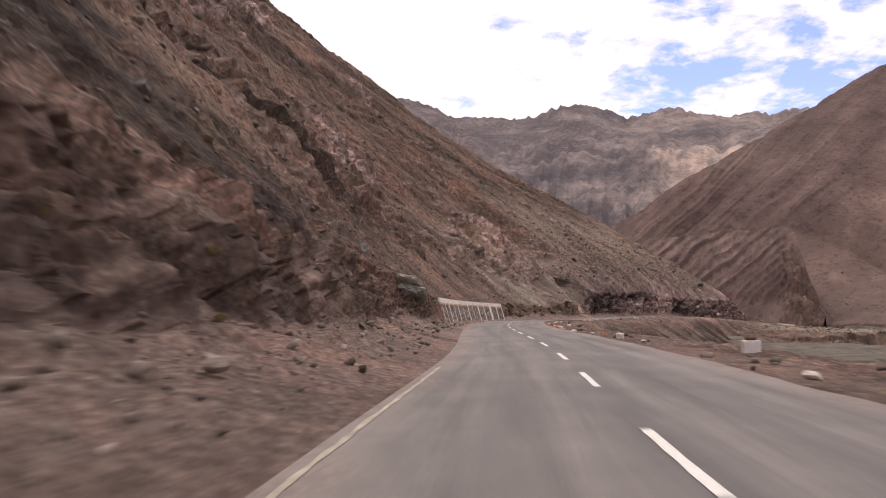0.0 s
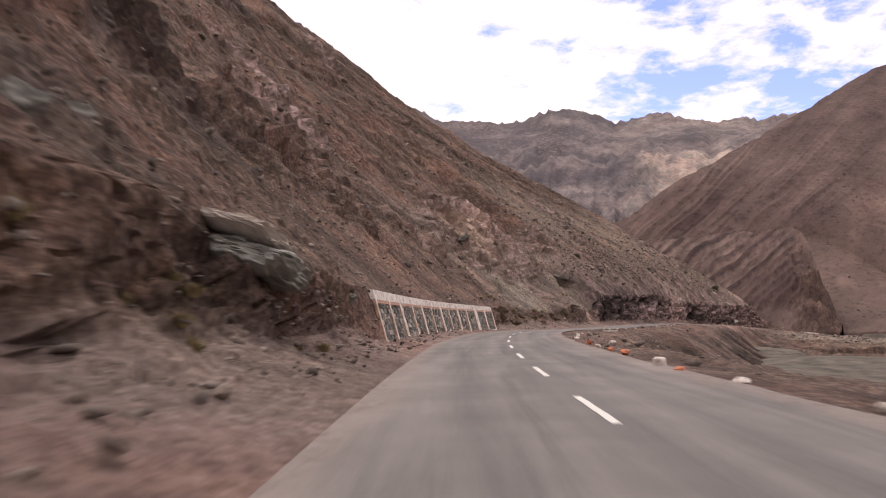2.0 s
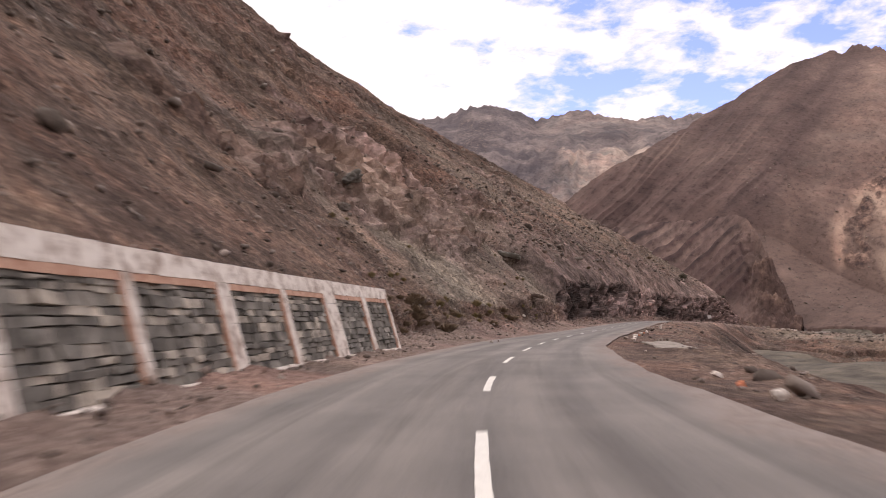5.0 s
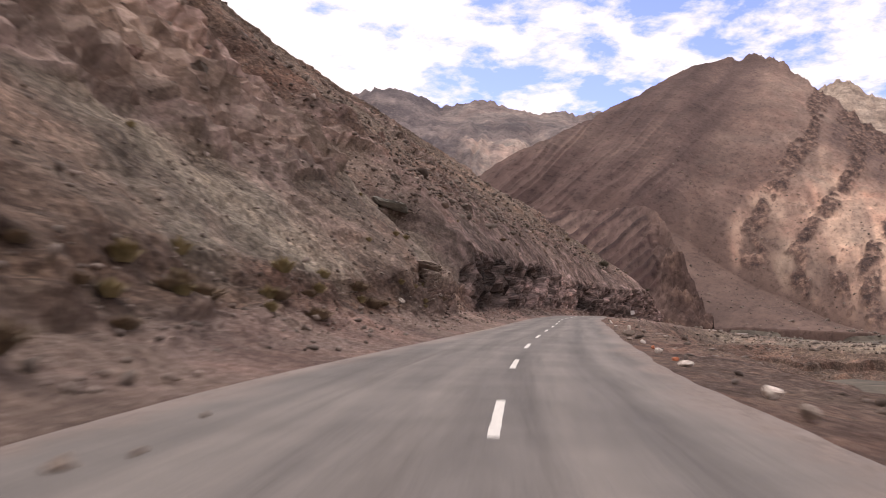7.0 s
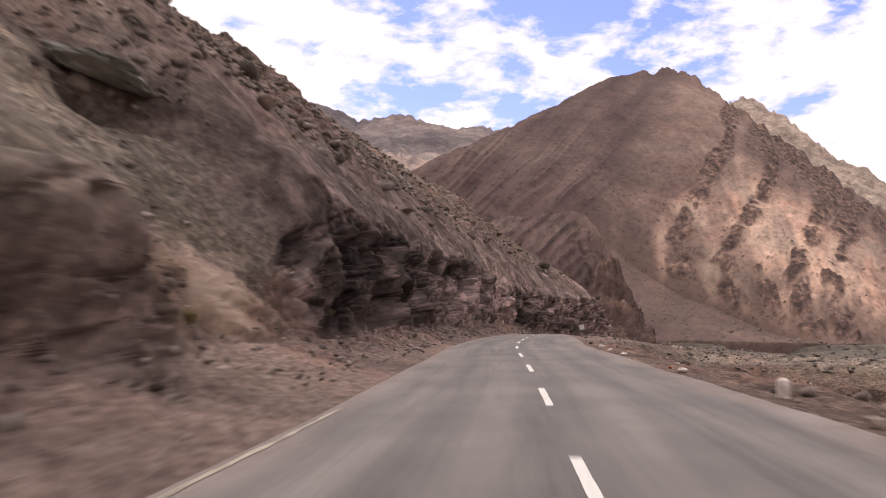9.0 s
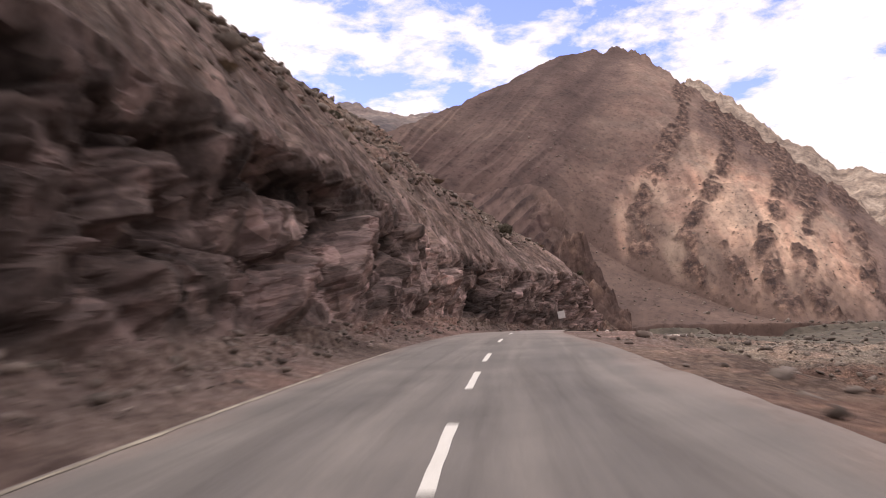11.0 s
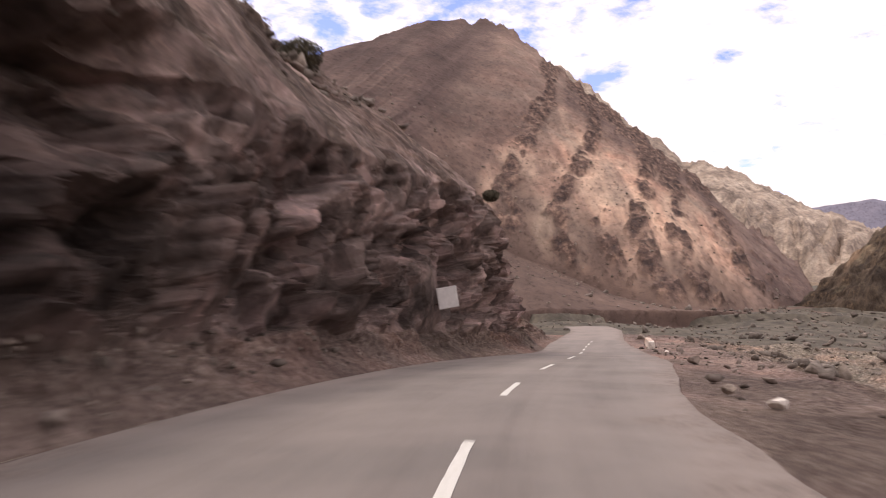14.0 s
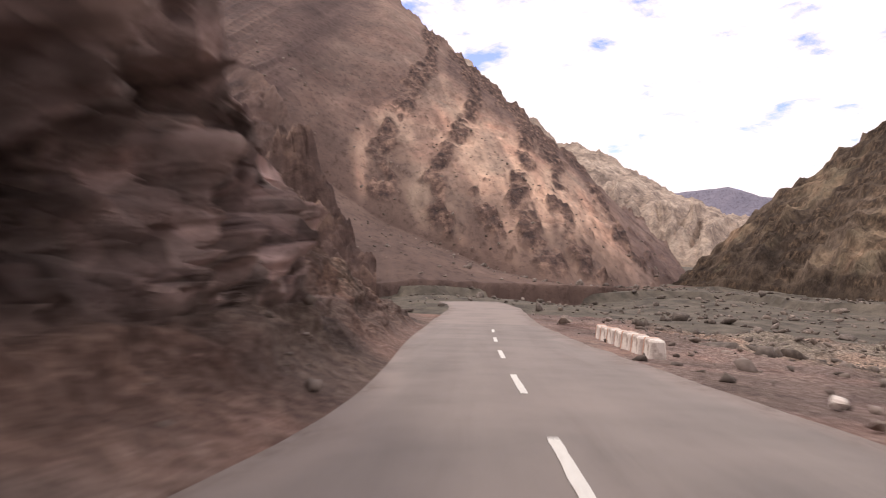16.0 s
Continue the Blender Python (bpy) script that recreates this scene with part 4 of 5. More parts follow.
def bedded(A, k_own, x, y, z, rise, spur=False):
    up_ = np.degrees(np.arctan(rise))
    wob, wob2 = 0.45 * fbm(A * 1.1, up_ * 1.1, 0, 4, 101), 0.45 * fbm(A * 1.1, up_ * 1.1, 7, 4, 103)
    rib = 0 * A
    for line, width in RIBS:
        rib = np.maximum(rib, line_mask(A + wob, up_ + wob2, line, width))
    rough = fbm(x / 16, y / 16, z / 16, 5, 107, 0.6)
    clump = fbm(A * 2.6 + up_, up_ * 2.2, 0, 3, 109)
    rib = np.maximum(rib * smooth(-0.55, 0.1, rough + 0.6 * clump + 0.2), 0.45 * smooth(0.9, 1.15, rough + 0.6 * clump) * smooth(36, 39, A) * (1 - smooth(9, 13, up_)))
    # parallel beds that lean up to the summit
    lean = up_ - 0.8 * A + 0.35 * fbm(A / 4, up_ / 4, 0, 3, 115)
    stripe = lean / 1.3 + 0.35 * fbm(A * 0.2, up_ * 0.2, 0, 3, 117)
    saw = stripe - np.floor(stripe)
    own_r = lattice(np.floor(stripe).astype(np.int64), 0 * A.astype(np.int64), 0 * A.astype(np.int64), 37)
    fin = (smooth(14, 17, A) * (1 - smooth(31.6, 32.3, A + 0.25 * (up_ - 4)))) * smooth(0.5, 1.5, up_) if spur else 0 * A
    tower = smooth(30.8, 33.6, A + 0.25 * (up_ - 4) + 0.8 * wob) if spur else 0 * A
    rib = rib * (0 if spur else 1)
    on = smooth(0, 0.012, k_own)
    left_edge = np.interp(up_, [-3, 0, 3, 6, 8.5, 10.5, 12.5, 16], [44, 41, 37, 35.8, 36.8, 39.6, 42, 45])
    open_ = smooth(-0.6, 1.6, A - left_edge + 0.8 * wob)
    flank = 1 - open_
    beds = ridged(lean * 0.75, A * 0.05, 0, 3, 123, 0.55)
    dz = rib * (1.5 + 3.5 * rough) + flank * (1 - fin) * (1 - tower) * 2.2 * beds * (1 - 0.8 * smooth(28, 34, A)) * smooth(0.02, 0.15, k_own) * (1 - smooth(0.8, 1, k_own)) * (0 if spur else 1)
    dz = dz + fin * (1 - smooth(0.72, 0.97, k_own)) * (3.2 * smooth(0, 0.7, saw) * (1 - smooth(0.78, 1.0, saw)) - 0.5) * (0.5 + own_r) + tower * 8.0 * rough * smooth(0, 0.15, k_own) * (1 - smooth(0.8, 1, k_own))
    tan_ = smooth(0.0, 2.6, A - np.interp(up_, [0, 5, 9, 13, 17], [31.5, 30.5, 31, 33.5, 36.8]) + 0.8 * wob) * smooth(3.0, 6.0, up_) * (0 if spur else 1)
    broad = (1 - 0.8 * tan_) * smooth(-0.1, 0.3, fbm(lean * 0.42, A * 0.06, 0, 2, 129)) * smooth(-0.5, 0.2, fbm(A / 4, up_ / 4, 0, 3, 131))
    dark_crest = np.interp(A, [38, 41, 45, 48, 52, 56], [16, 13.3, 11.5, 8.6, 5.4, 3])
    # ochre scree between the ribs, with a patch of sunlight painted into its brightness
    pale = open_ * (1 - smooth(51, 55, A)) * (1 - smooth(-2.2, 0.2, up_ - dark_crest + wob)) * (0.55 + 0.45 * smooth(-0.4, 0.3, fbm(A / 1.1 + up_ / 3, up_ / 3, 0, 4, 127)))
    edge = open_ * smooth(-0.6, 0.8, up_ - dark_crest + wob) * smooth(40, 42, A)
    return dz * on, {"rib": np.clip(rib + 0.5 * edge + 0.55 * tower * smooth(-0.3, 0.3, rough), 0, 1) * on, "fin": np.maximum(np.maximum(0.5 * flank * (1 - smooth(29, 36, A + 0.4 * (6 - up_))), 0.5 * flank * broad), 0.2 * tower) * (1 - fin) * on + fin * np.clip(0.34 + 0.75 * smooth(0.25, 0.55, saw) * (1 - 0.7 * smooth(0.82, 1.0, saw)) * (0.4 + 0.8 * own_r) + 0.2 * fbm(A * 2, up_ * 2, 0, 3, 119), 0, 1) * on, "pale": (np.clip(np.maximum(pale, 0.22 * tan_ * flank), 0, 1) + 0.1 * tower) * on + 0.2 * (1 - on),
                     "lean": lean * 0.85, "along": A * 0.12, "lean_on": np.clip(flank * (1 - 0.8 * smooth(27, 34, A + 0.6 * (6 - up_))) * (1 - 0.4 * fin) * (1 - 0.6 * tan_), 0, 1) * on, "fall": A * 1.5 + up_ * 0.6, "down": up_ * 0.7, "fall_on": open_ * on * 0.7}


def far_slopes(A, k, x, y, z, rise):
    # sunlit slopes on the right are painted in as a paler colour
    pale = smooth(13, 17, A) * (1 - smooth(0.45, 0.62, k + 0.12 * fbm(A / 1.5, k * 5, 0, 3, 141))) * 0.8 + 0.25 * smooth(0.55, 0.8, k) * smooth(12, 15, A)
    return 0 * A, {"rib": 0.5 * smooth(0.1, 0.4, fbm(A / 2, k * 4, 0, 4, 143)) * (1 - smooth(9, 12, A)), "fin": 0 * A, "pale": pale}


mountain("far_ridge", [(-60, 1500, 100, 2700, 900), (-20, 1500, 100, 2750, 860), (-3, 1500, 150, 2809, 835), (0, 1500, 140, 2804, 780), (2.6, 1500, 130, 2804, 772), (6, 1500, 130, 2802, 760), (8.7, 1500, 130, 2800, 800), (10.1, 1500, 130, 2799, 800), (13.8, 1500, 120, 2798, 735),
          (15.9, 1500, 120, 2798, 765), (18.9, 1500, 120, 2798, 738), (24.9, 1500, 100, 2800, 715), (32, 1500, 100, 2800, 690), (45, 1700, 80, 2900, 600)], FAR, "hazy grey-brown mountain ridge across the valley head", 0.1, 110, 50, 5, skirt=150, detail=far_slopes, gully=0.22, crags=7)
mountain("bedded_mountain", [(4, 360, 8, 420, 45), (13.7, 395, 30, 460, 84), (18.3, 405, 42, 500, 118), (21.3, 415, 48, 537, 136), (25.1, 425, 56, 690, 189), (29.3, 440, 62, 890, 268), (33.2, 480, 52, 1137, 373), (35.7, 505, 34, 1338, 441), (37.8, 515, 22, 1438, 470), (38.8, 510, 16, 1438, 465),
          (42, 480, 4, 1360, 372), (45, 430, -7, 1290, 290), (48.2, 380, -12, 1240, 218), (51, 370, -13, 1200, 155), (55.1, 420, -14, 1073, 62), (57.9, 560, -15, 971, 12), (58.6, 700, -17, 871, -14)], BIG, "broad red-brown mountain with dark rock ribs and ochre screes painted sunlit", 0.075, 300, 4, 15, 0.86, detail=bedded,
         fan=[(4, 310, -18), (25, 225, -17), (33, 200, -14), (40, 205, -12), (50, 240, -13), (58.6, 330, -19)], gully=0.05, calm=lambda A: 0.12 + 0.45 * smooth(36, 41, A), crags=lambda A: 1.0 + 5.5 * smooth(34, 38, A))
mountain("bedded_spur", [(4, 330, -16, 400, 30), (12, 300, -16, 395, 48), (17, 280, -16, 385, 56), (22, 251, -15, 375, 58), (27, 225, -14, 345, 55), (30.5, 213, -12, 315, 53), (31.6, 211, -12, 300, 49), (32.6, 210, -12, 282, 40), (34.6, 206, -13, 246, 20), (36.5, 206, -13, 230, 4), (38, 206, -14, 216, -10)],
         BIG, "dark red-brown rock spur of leaning parallel beds", 0.075, 170, 2.5, 35, 0.86, 0.3, detail=lambda *q: bedded(*q, spur=True), gully=0.1, calm=lambda A: 0.25 + 2.5 * smooth(31.2, 33, A), crags=0.8)
mountain("pale_ridge", [(36, 2550, 170, 3213, 816), (43, 2550, 136, 3206, 874), (45.2, 2465, 102, 3196, 762), (47.6, 2380, 68, 3196, 632), (49.3, 2295, 34, 3188, 561), (51.3, 2210, 17, 3196, 456), (54.2, 2125, 0, 3188, 425), (56, 2040, 0, 3184, 364), (59.4, 1955, -8, 3181, 246), (63, 1870, -24, 3177, 178), (70, 1870, -24, 3162, 102)], PALE, "pale ochre mountain ridge in sunlight", 0.06, 110, 34, 45, skirt=200, gully=0.9, crags=11)
def ledges(A, k, x, y, z, rise):
    lay = (z + 0.06 * (x - y)) / 6.5 + 0.5 * fbm(x / 30, y / 30, 0, 4, 151)
    step = lay - np.floor(lay)
    dz = (3.2 * (smooth(0.55, 0.95, step) - step) + 1.6 * fbm(x / 6, y / 6, z / 6, 4, 153, 0.6)) * smooth(0.02, 0.1, k)
    return dz, {"rib": 0.7 * smooth(0.5, 0.7, step) * smooth(-0.2, 0.3, fbm(x / 20, y / 20, z / 10, 3, 155)), "fin": 0 * A, "pale": 0.5 * smooth(0.1, 0.5, fbm(x / 25, y / 25, z / 12, 3, 157))}


mountain("canyon_side", [(56.0, 492, -20, 493, -18), (59.1, 400, -17, 490, 6), (62, 330, -16, 468, 31), (64.9, 270, -16, 446, 46), (66.9, 240, -16, 420, 54), (75, 200, -16, 400, 75), (95, 180, -16, 380, 95), (130, 200, -16, 400, 110), (175, 230, -16, 430, 120)], NEARR, "ochre-brown rocky canyon side beyond the river bed", 0.2, 190, 7.5, 65, 0.85, gully=0.5, detail=ledges)
mountain("blue_hill", [(52, 3800, 0, 4050, 180), (58, 3800, 0, 4071, 320), (61.5, 3800, 0, 4069, 345), (63.2, 3800, 0, 4069, 360), (65.4, 3800, 0, 4068, 310), (72, 3800, 0, 4060, 230), (85, 3800, 0, 4050, 150)], BLUE, "distant mountain at the valley's mouth, blue-grey with painted haze", 0.4, 30, 12, 85, 1.0, 0.08, skirt=60)


# ---- pieces and parts ----
def part(name, bm, material, parent=None, label=""):
    me = bpy.data.meshes.new(name)
    bm.to_mesh(me)
    bm.free()
    me.materials.append(material)
    ob = new(name, me)
    if parent:
        ob.parent = parent
    if label:
        tagged(ob, label)
    return ob


def add_box(bm, x0, x1, y0, y1, z0, z1, bevel=0.0, m=None):
    r = bmesh.ops.create_cube(bm, size=1)
    vs = r["verts"]
    for v in vs:
        v.co = Vector((x0 + (v.co.x + 0.5) * (x1 - x0), y0 + (v.co.y + 0.5) * (y1 - y0), z0 + (v.co.z + 0.5) * (z1 - z0)))
    if m is not None:
        bmesh.ops.transform(bm, matrix=m, verts=vs)
    if bevel:
        bmesh.ops.bevel(bm, geom=list({e for v in vs for e in v.link_edges}), offset=bevel, segments=1, affect="EDGES")


def frame_at(s, d_, lift=0.0, turn=0.0):
    """A matrix on the road's line: x along the road, y to its left, z up."""
    px_, py_, pz_ = (float(v) for v in road_at(s, d_))
    return Matrix.Translation((px_, py_, pz_ + lift)) @ Matrix.Rotation(heading(s) + turn, 4, "Z")


def rock_mesh(name, seed, material, size=(1, 1, 1), cuts=2, jag=0.3, chips=0.0):
    """A broken stone about 1 m across, flat below."""
    bm = bmesh.new()
    bmesh.ops.create_icosphere(bm, subdivisions=cuts, radius=0.5)
    rng = random.Random(seed)
    planes = [(Vector((rng.gauss(0, 1), rng.gauss(0, 1), rng.gauss(0, 1))).normalized(), rng.uniform(0.2, 0.38)) for _ in range(11)]
    for v in bm.verts:
        n = v.co.normalized()
        v.co += n * jag * 0.5 * noise.noise(n * 2.3 + Vector((seed * 3.1, 0, 0)))
        for pn, pd in planes:
            k = v.co.dot(pn) - pd
            if k > 0:
                v.co -= pn * k * 0.97
        if chips:
            v.co += n * chips * (noise.noise(v.co * 6 + Vector((seed, 0, 0))) + 0.6 * noise.noise(v.co * 14))
        v.co.x, v.co.y, v.co.z = v.co.x * size[0], v.co.y * size[1], max(v.co.z, -0.28) * size[2]
    me = bpy.data.meshes.new(name)
    bm.to_mesh(me)
    bm.free()
    me.materials.append(material)
    return me


ROCKS = [rock_mesh("stone", k, BOULDER, (1, 0.8, 0.65)) for k in range(6)]
WROCKS = [rock_mesh("painted_stone", 20 + k, WHITEWASH, (1, 0.8, 0.8)) for k in range(3)]
RROCKS = [rock_mesh("painted_stone", 30 + k, REDPAINT, (1, 0.85, 0.8)) for k in range(3)]


def put_stone(name, mesh, s, d_, size, turn, label, category="stone", group="", z=None, tilt=0.0, flat=1.0):
    ob = new(name, mesh)
    zz = (bank_z(s, d_) if d_ > 0 else float(road_at(s)[2])) if z is None else z
    px_, py_, _ = (float(v) for v in road_at(s, d_))
    ob.matrix_world = Matrix.Translation((px_, py_, zz + 0.22 * size * flat)) @ Euler((radians(tilt), 0, radians(turn))).to_matrix().to_4x4() @ Matrix.Diagonal((size, size, size * flat, 1))
    return tagged(ob, label, category, group)


def scatter(name, places, sizes, material, label, category, seed, flat=0.7):
    """Many small broken stones in one mesh."""
    rng = np.random.default_rng(seed)
    t = (1 + 5 ** 0.5) / 2
    base = np.array([(-1, t, 0), (1, t, 0), (-1, -t, 0), (1, -t, 0), (0, -1, t), (0, 1, t), (0, -1, -t), (0, 1, -t), (t, 0, -1), (t, 0, 1), (-t, 0, -1), (-t, 0, 1)], float)
    base /= np.linalg.norm(base[0])
    tri = np.array([(0, 11, 5), (0, 5, 1), (0, 1, 7), (0, 7, 10), (0, 10, 11), (1, 5, 9), (5, 11, 4), (11, 10, 2), (10, 7, 6), (7, 1, 8), (3, 9, 4), (3, 4, 2), (3, 2, 6), (3, 6, 8), (3, 8, 9), (4, 9, 5), (2, 4, 11), (6, 2, 10), (8, 6, 7), (9, 8, 1)])
    n = len(places)
    V = base[None] * (0.5 + 0.55 * (rng.random((n, 12, 1)) - 0.5)) * sizes[:, None, None]
    V = V * np.stack([np.ones(n), rng.uniform(0.5, 1, n), rng.uniform(0.35, flat, n)], -1)[:, None, :]
    a = rng.uniform(0, 6.28, n)
    ca, sa = np.cos(a)[:, None], np.sin(a)[:, None]
    tilt = rng.normal(0, 0.4, n)[:, None]
    X, Y, Z = V[..., 0], V[..., 1], V[..., 2]
    X, Z = X * np.cos(tilt) - Z * np.sin(tilt), X * np.sin(tilt) + Z * np.cos(tilt)
    V = np.stack([X * ca - Y * sa, X * sa + Y * ca, Z], -1) + places[:, None, :] + np.array([0, 0, 0.1]) * sizes[:, None, None]
    F = (tri[None] + 12 * np.arange(n)[:, None, None]).reshape(-1, 3)
    me = bpy.data.meshes.new(name)
    me.vertices.add(n * 12); me.vertices.foreach_set("co", V.reshape(-1).astype(np.float32))
    me.loops.add(F.size); me.loops.foreach_set("vertex_index", F.reshape(-1).astype(np.int32))
    me.polygons.add(len(F)); me.polygons.foreach_set("loop_start", np.arange(0, F.size, 3, dtype=np.int32))
    me.update(calc_edges=True)
    me.materials.append(material)
    return tagged(new(name, me), label, category, kind="stuff")


def pick(P, weight, n, seed):
    rng = np.random.default_rng(seed)
    wf = weight.reshape(-1); idx = rng.choice(wf.size, n, p=wf / wf.sum())
    q = P.reshape(-1, 3)[idx]
    return q + rng.uniform(-0.25, 0.25, q.shape) * np.array([1, 1, 0.2])


# even sowing needs each point's own share of ground
areaH = np.linalg.norm(np.gradient(HILL_P, axis=1), axis=-1) * np.linalg.norm(np.gradient(HILL_P, axis=0), axis=-1)
rng0 = np.random.default_rng(5)
steep = smooth(1.0, 1.05, HILL_W) * (1 - smooth(1.95, 2.05, HILL_W)) * smooth(3, 5, tab(HILL_S, CUT, 4))
wgt = areaH * (1 - steep) * (HILL_W > 0.35) * (HILL_S < 330) * (HILL_S > -10) * (1 - 0.9 * smooth(285, 300, HILL_S)) * np.where(HILL_W > 2, np.exp(-np.maximum(HILL_H - 4, 0) / 14), 1.5 + 1.6 * smooth(190, 200, HILL_S))
sz = np.clip(rng0.lognormal(-2.2, 0.6, 22000), 0.05, 0.32)
scatter("scree_stones", pick(HILL_P, wgt, 22000, 11), sz, STONES, "brown and grey broken stones lying on the scree", "stones", 12)
wgt = areaH * (1 + 2.5 * smooth(195, 215, HILL_S) * (HILL_H < 25)) * (HILL_W > 2.02) * (HILL_S < 316) * (HILL_S > 40) * (HILL_H > 6) * (HILL_H < 60)
sz = np.clip(rng0.lognormal(-0.75, 0.5, 2600), 0.2, 2.2)
scatter("slope_boulders", pick(HILL_P, wgt, 2600, 13), sz, BOULDER, "weathered brown boulders strewn over the slope", "boulders", 14)
wgt = areaH * (HILL_W > 2.03) * (HILL_S > 192) * (HILL_S < 310) * np.exp(-np.maximum(HILL_H - 9, 0) / 9)
sz = np.clip(rng0.lognormal(-1.3, 0.5, 6000), 0.1, 1.0)
scatter("rubble", pick(HILL_P, wgt, 6000, 21), sz, STONES, "grey-brown rubble lying on the slope above the cut", "rubble", 22)
areaB = np.linalg.norm(np.gradient(BANK_P, axis=1), axis=-1) * np.linalg.norm(np.gradient(BANK_P, axis=0), axis=-1)
wgt = areaB * (BANK_D > tab(BANK_S, EDGE, 2) + 0.4) * (BANK_D < 45)
sz = np.clip(rng0.lognormal(-1.7, 0.6, 5000), 0.05, 0.9)
scatter("bank_stones", pick(BANK_P, wgt, 5000, 15), sz, STONES, "grey and brown stones scattered on the roadside bank", "stones", 16)
wgt = areaB * (BANK_D > 9) * (BANK_D < 62) * (BANK_S > 285) * (BANK_S < 376)
sz = np.clip(rng0.lognormal(-0.75, 0.55, 1500), 0.2, 2.0)
scatter("river_boulders", pick(BANK_P, wgt, 1500, 17), sz, BOULDER, "grey river boulders lying in the wash", "boulders", 18)

rr_, aa_ = np.hypot(gx - 60, gy - 220), np.degrees(np.arctan2(gx - 60, gy - 220))
wgt = np.abs(np.gradient(gx, axis=0) * np.gradient(gy, axis=1) - np.gradient(gx, axis=1) * np.gradient(gy, axis=0)) * (rr_ > 120) * (rr_ < 300) * (aa_ > 36) * (aa_ < 95)
sz = np.clip(rng0.lognormal(-0.4, 0.55, 3000), 0.3, 2.6)
scatter("wash_boulders", pick(GROUND_P, wgt, 3000, 19), sz, BOULDER, "brown and grey boulders strewn over the river flats", "boulders", 20)

fp, fa, fv = FACES["bedded_mountain"]
wgt = np.linalg.norm(np.gradient(fp, axis=0), axis=-1) * np.linalg.norm(np.gradient(fp, axis=1), axis=-1) * (fv > -0.88) * (fv < 0.25) * (fa > 30) * (fa < 56)
sz = np.clip(rng0.lognormal(0.1, 0.5, 700), 0.4, 2.8)
scatter("fan_boulders", pick(fp, wgt, 700, 23), sz, BOULDER, "dark boulders lying on the scree fan below the mountain", "boulders", 24, 0.8)

# ---- road marks ----
ENDS = [0.4, 9.0, 17.4, 25.2, 33.3, 41.1, 48.8, 56.5, 64.15, 72.5, 81.2, 90.1, 98.6, 106.6, 115.0, 123.2, 131.0, 139.9, 149.6, 158.9, 167.8, 176.4, 184.6, 193.1, 201.7, 210.4, 219.2, 226.3, 232.6,
        242.9, 253.0, 262.7, 272.4, 281.3, 290.2, 299.0, 308.0, 316.6, 324.0, 331.8, 340.0, 348.2]


def painted(name, s0, s1, d0, width, material, lift, ragged=0.02):
    n = max(8, int((s1 - s0) / 0.25))
    sg = np.linspace(s0, s1, n)
    S2, W2 = np.meshgrid(sg, np.array([0.0, 1.0]), indexing="ij")
    D2 = (d0(S2) if callable(d0) else d0) + (W2 - 0.5) * width + ragged * fbm(S2 * 3, W2 * 7, 0, 2, 131)
    xx, yy, zz = road_at(S2, D2)
    ob = grid_mesh(name, np.stack([xx, yy, zz - 0.012 * np.abs(D2) + 0.02 + lift], -1), material)
    ob.parent = road
    return ob


for e in ENDS:
    painted("road_mark", e - 3.3, e, 0.0, 0.13, PAINT, 0.008, 0.008)
for a, b2 in ((1.0, 20.0), (168.0, 181.0), (213.0, 236.0), (260.0, 286.0), (289.0, 311.0)):
    painted("edge_line", a, b2, lambda q: tab(q, EDGE, 1) + 0.3, 0.09, EDGEPAINT, 0.008, 0.02)

# ---- stone retaining wall with whitewashed frame ----
WH, BAT, FD = 2.68, 0.72, -5.62
# pilasters: station and width
PIL = [(70.9, 0.4), (75.3, 0.45), (79.6, 0.95), (84.5, 0.45), (89.0, 0.8), (93.8, 0.4), (98.6, 0.9), (102.6, 0.45), (106.8, 0.8), (110.8, 0.5), (115.0, 1.3), (119.1, 0.6), (122.6, 0.42)]
W0, W1 = PIL[0][0] - 0.2, PIL[-1][0] + 0.21
wall = tagged(new("retaining_wall"), "grey dry-stone retaining wall with flaking whitewashed pilasters and cap", "wall")
px_, py_, pz_ = (float(v) for v in road_at(W0, FD))
wall.matrix_world = Matrix.Translation((px_, py_, pz_))


def wall_at(s, up_, out=0.0):
    """A place on the wall's battered face."""
    x_, y_, z_ = (float(v) for v in road_at(s, FD - BAT * up_ / WH + out))
    return Vector((x_ - px_, y_ - py_, z_ - pz_ + up_))


def wall_block(bm, s0, s1, u0, u1, out0, out1, jit=0.0, rng=None):
    c = []
    for out in (out0, out1):
        for s_, u_ in ((s0, u0), (s1, u0), (s1, u1), (s0, u1)):
            j = (rng.uniform(-jit, jit), rng.uniform(-jit, jit), rng.uniform(-jit, jit)) if rng else (0, 0, 0)
            c.append(bm.verts.new(wall_at(s_ + j[0], u_ + j[1], out + (j[2] if out == out1 else 0))))
    for f in ((3, 2, 1, 0), (4, 5, 6, 7), (0, 1, 5, 4), (1, 2, 6, 5), (2, 3, 7, 6), (3, 0, 4, 7)):
        bm.faces.new([c[k] for k in f])


def run(bm, s0, s1, u0, u1, out0, out1, step=1.2, jit=0.0, rng=None):
    """A course along the wall, cut so that it follows the road's curve."""
    n = max(1, round((s1 - s0) / step))
    for q in range(n):
        wall_block(bm, s0 + (s1 - s0) * q / n, s0 + (s1 - s0) * (q + 1) / n, u0, u1, out0, out1, jit, rng)


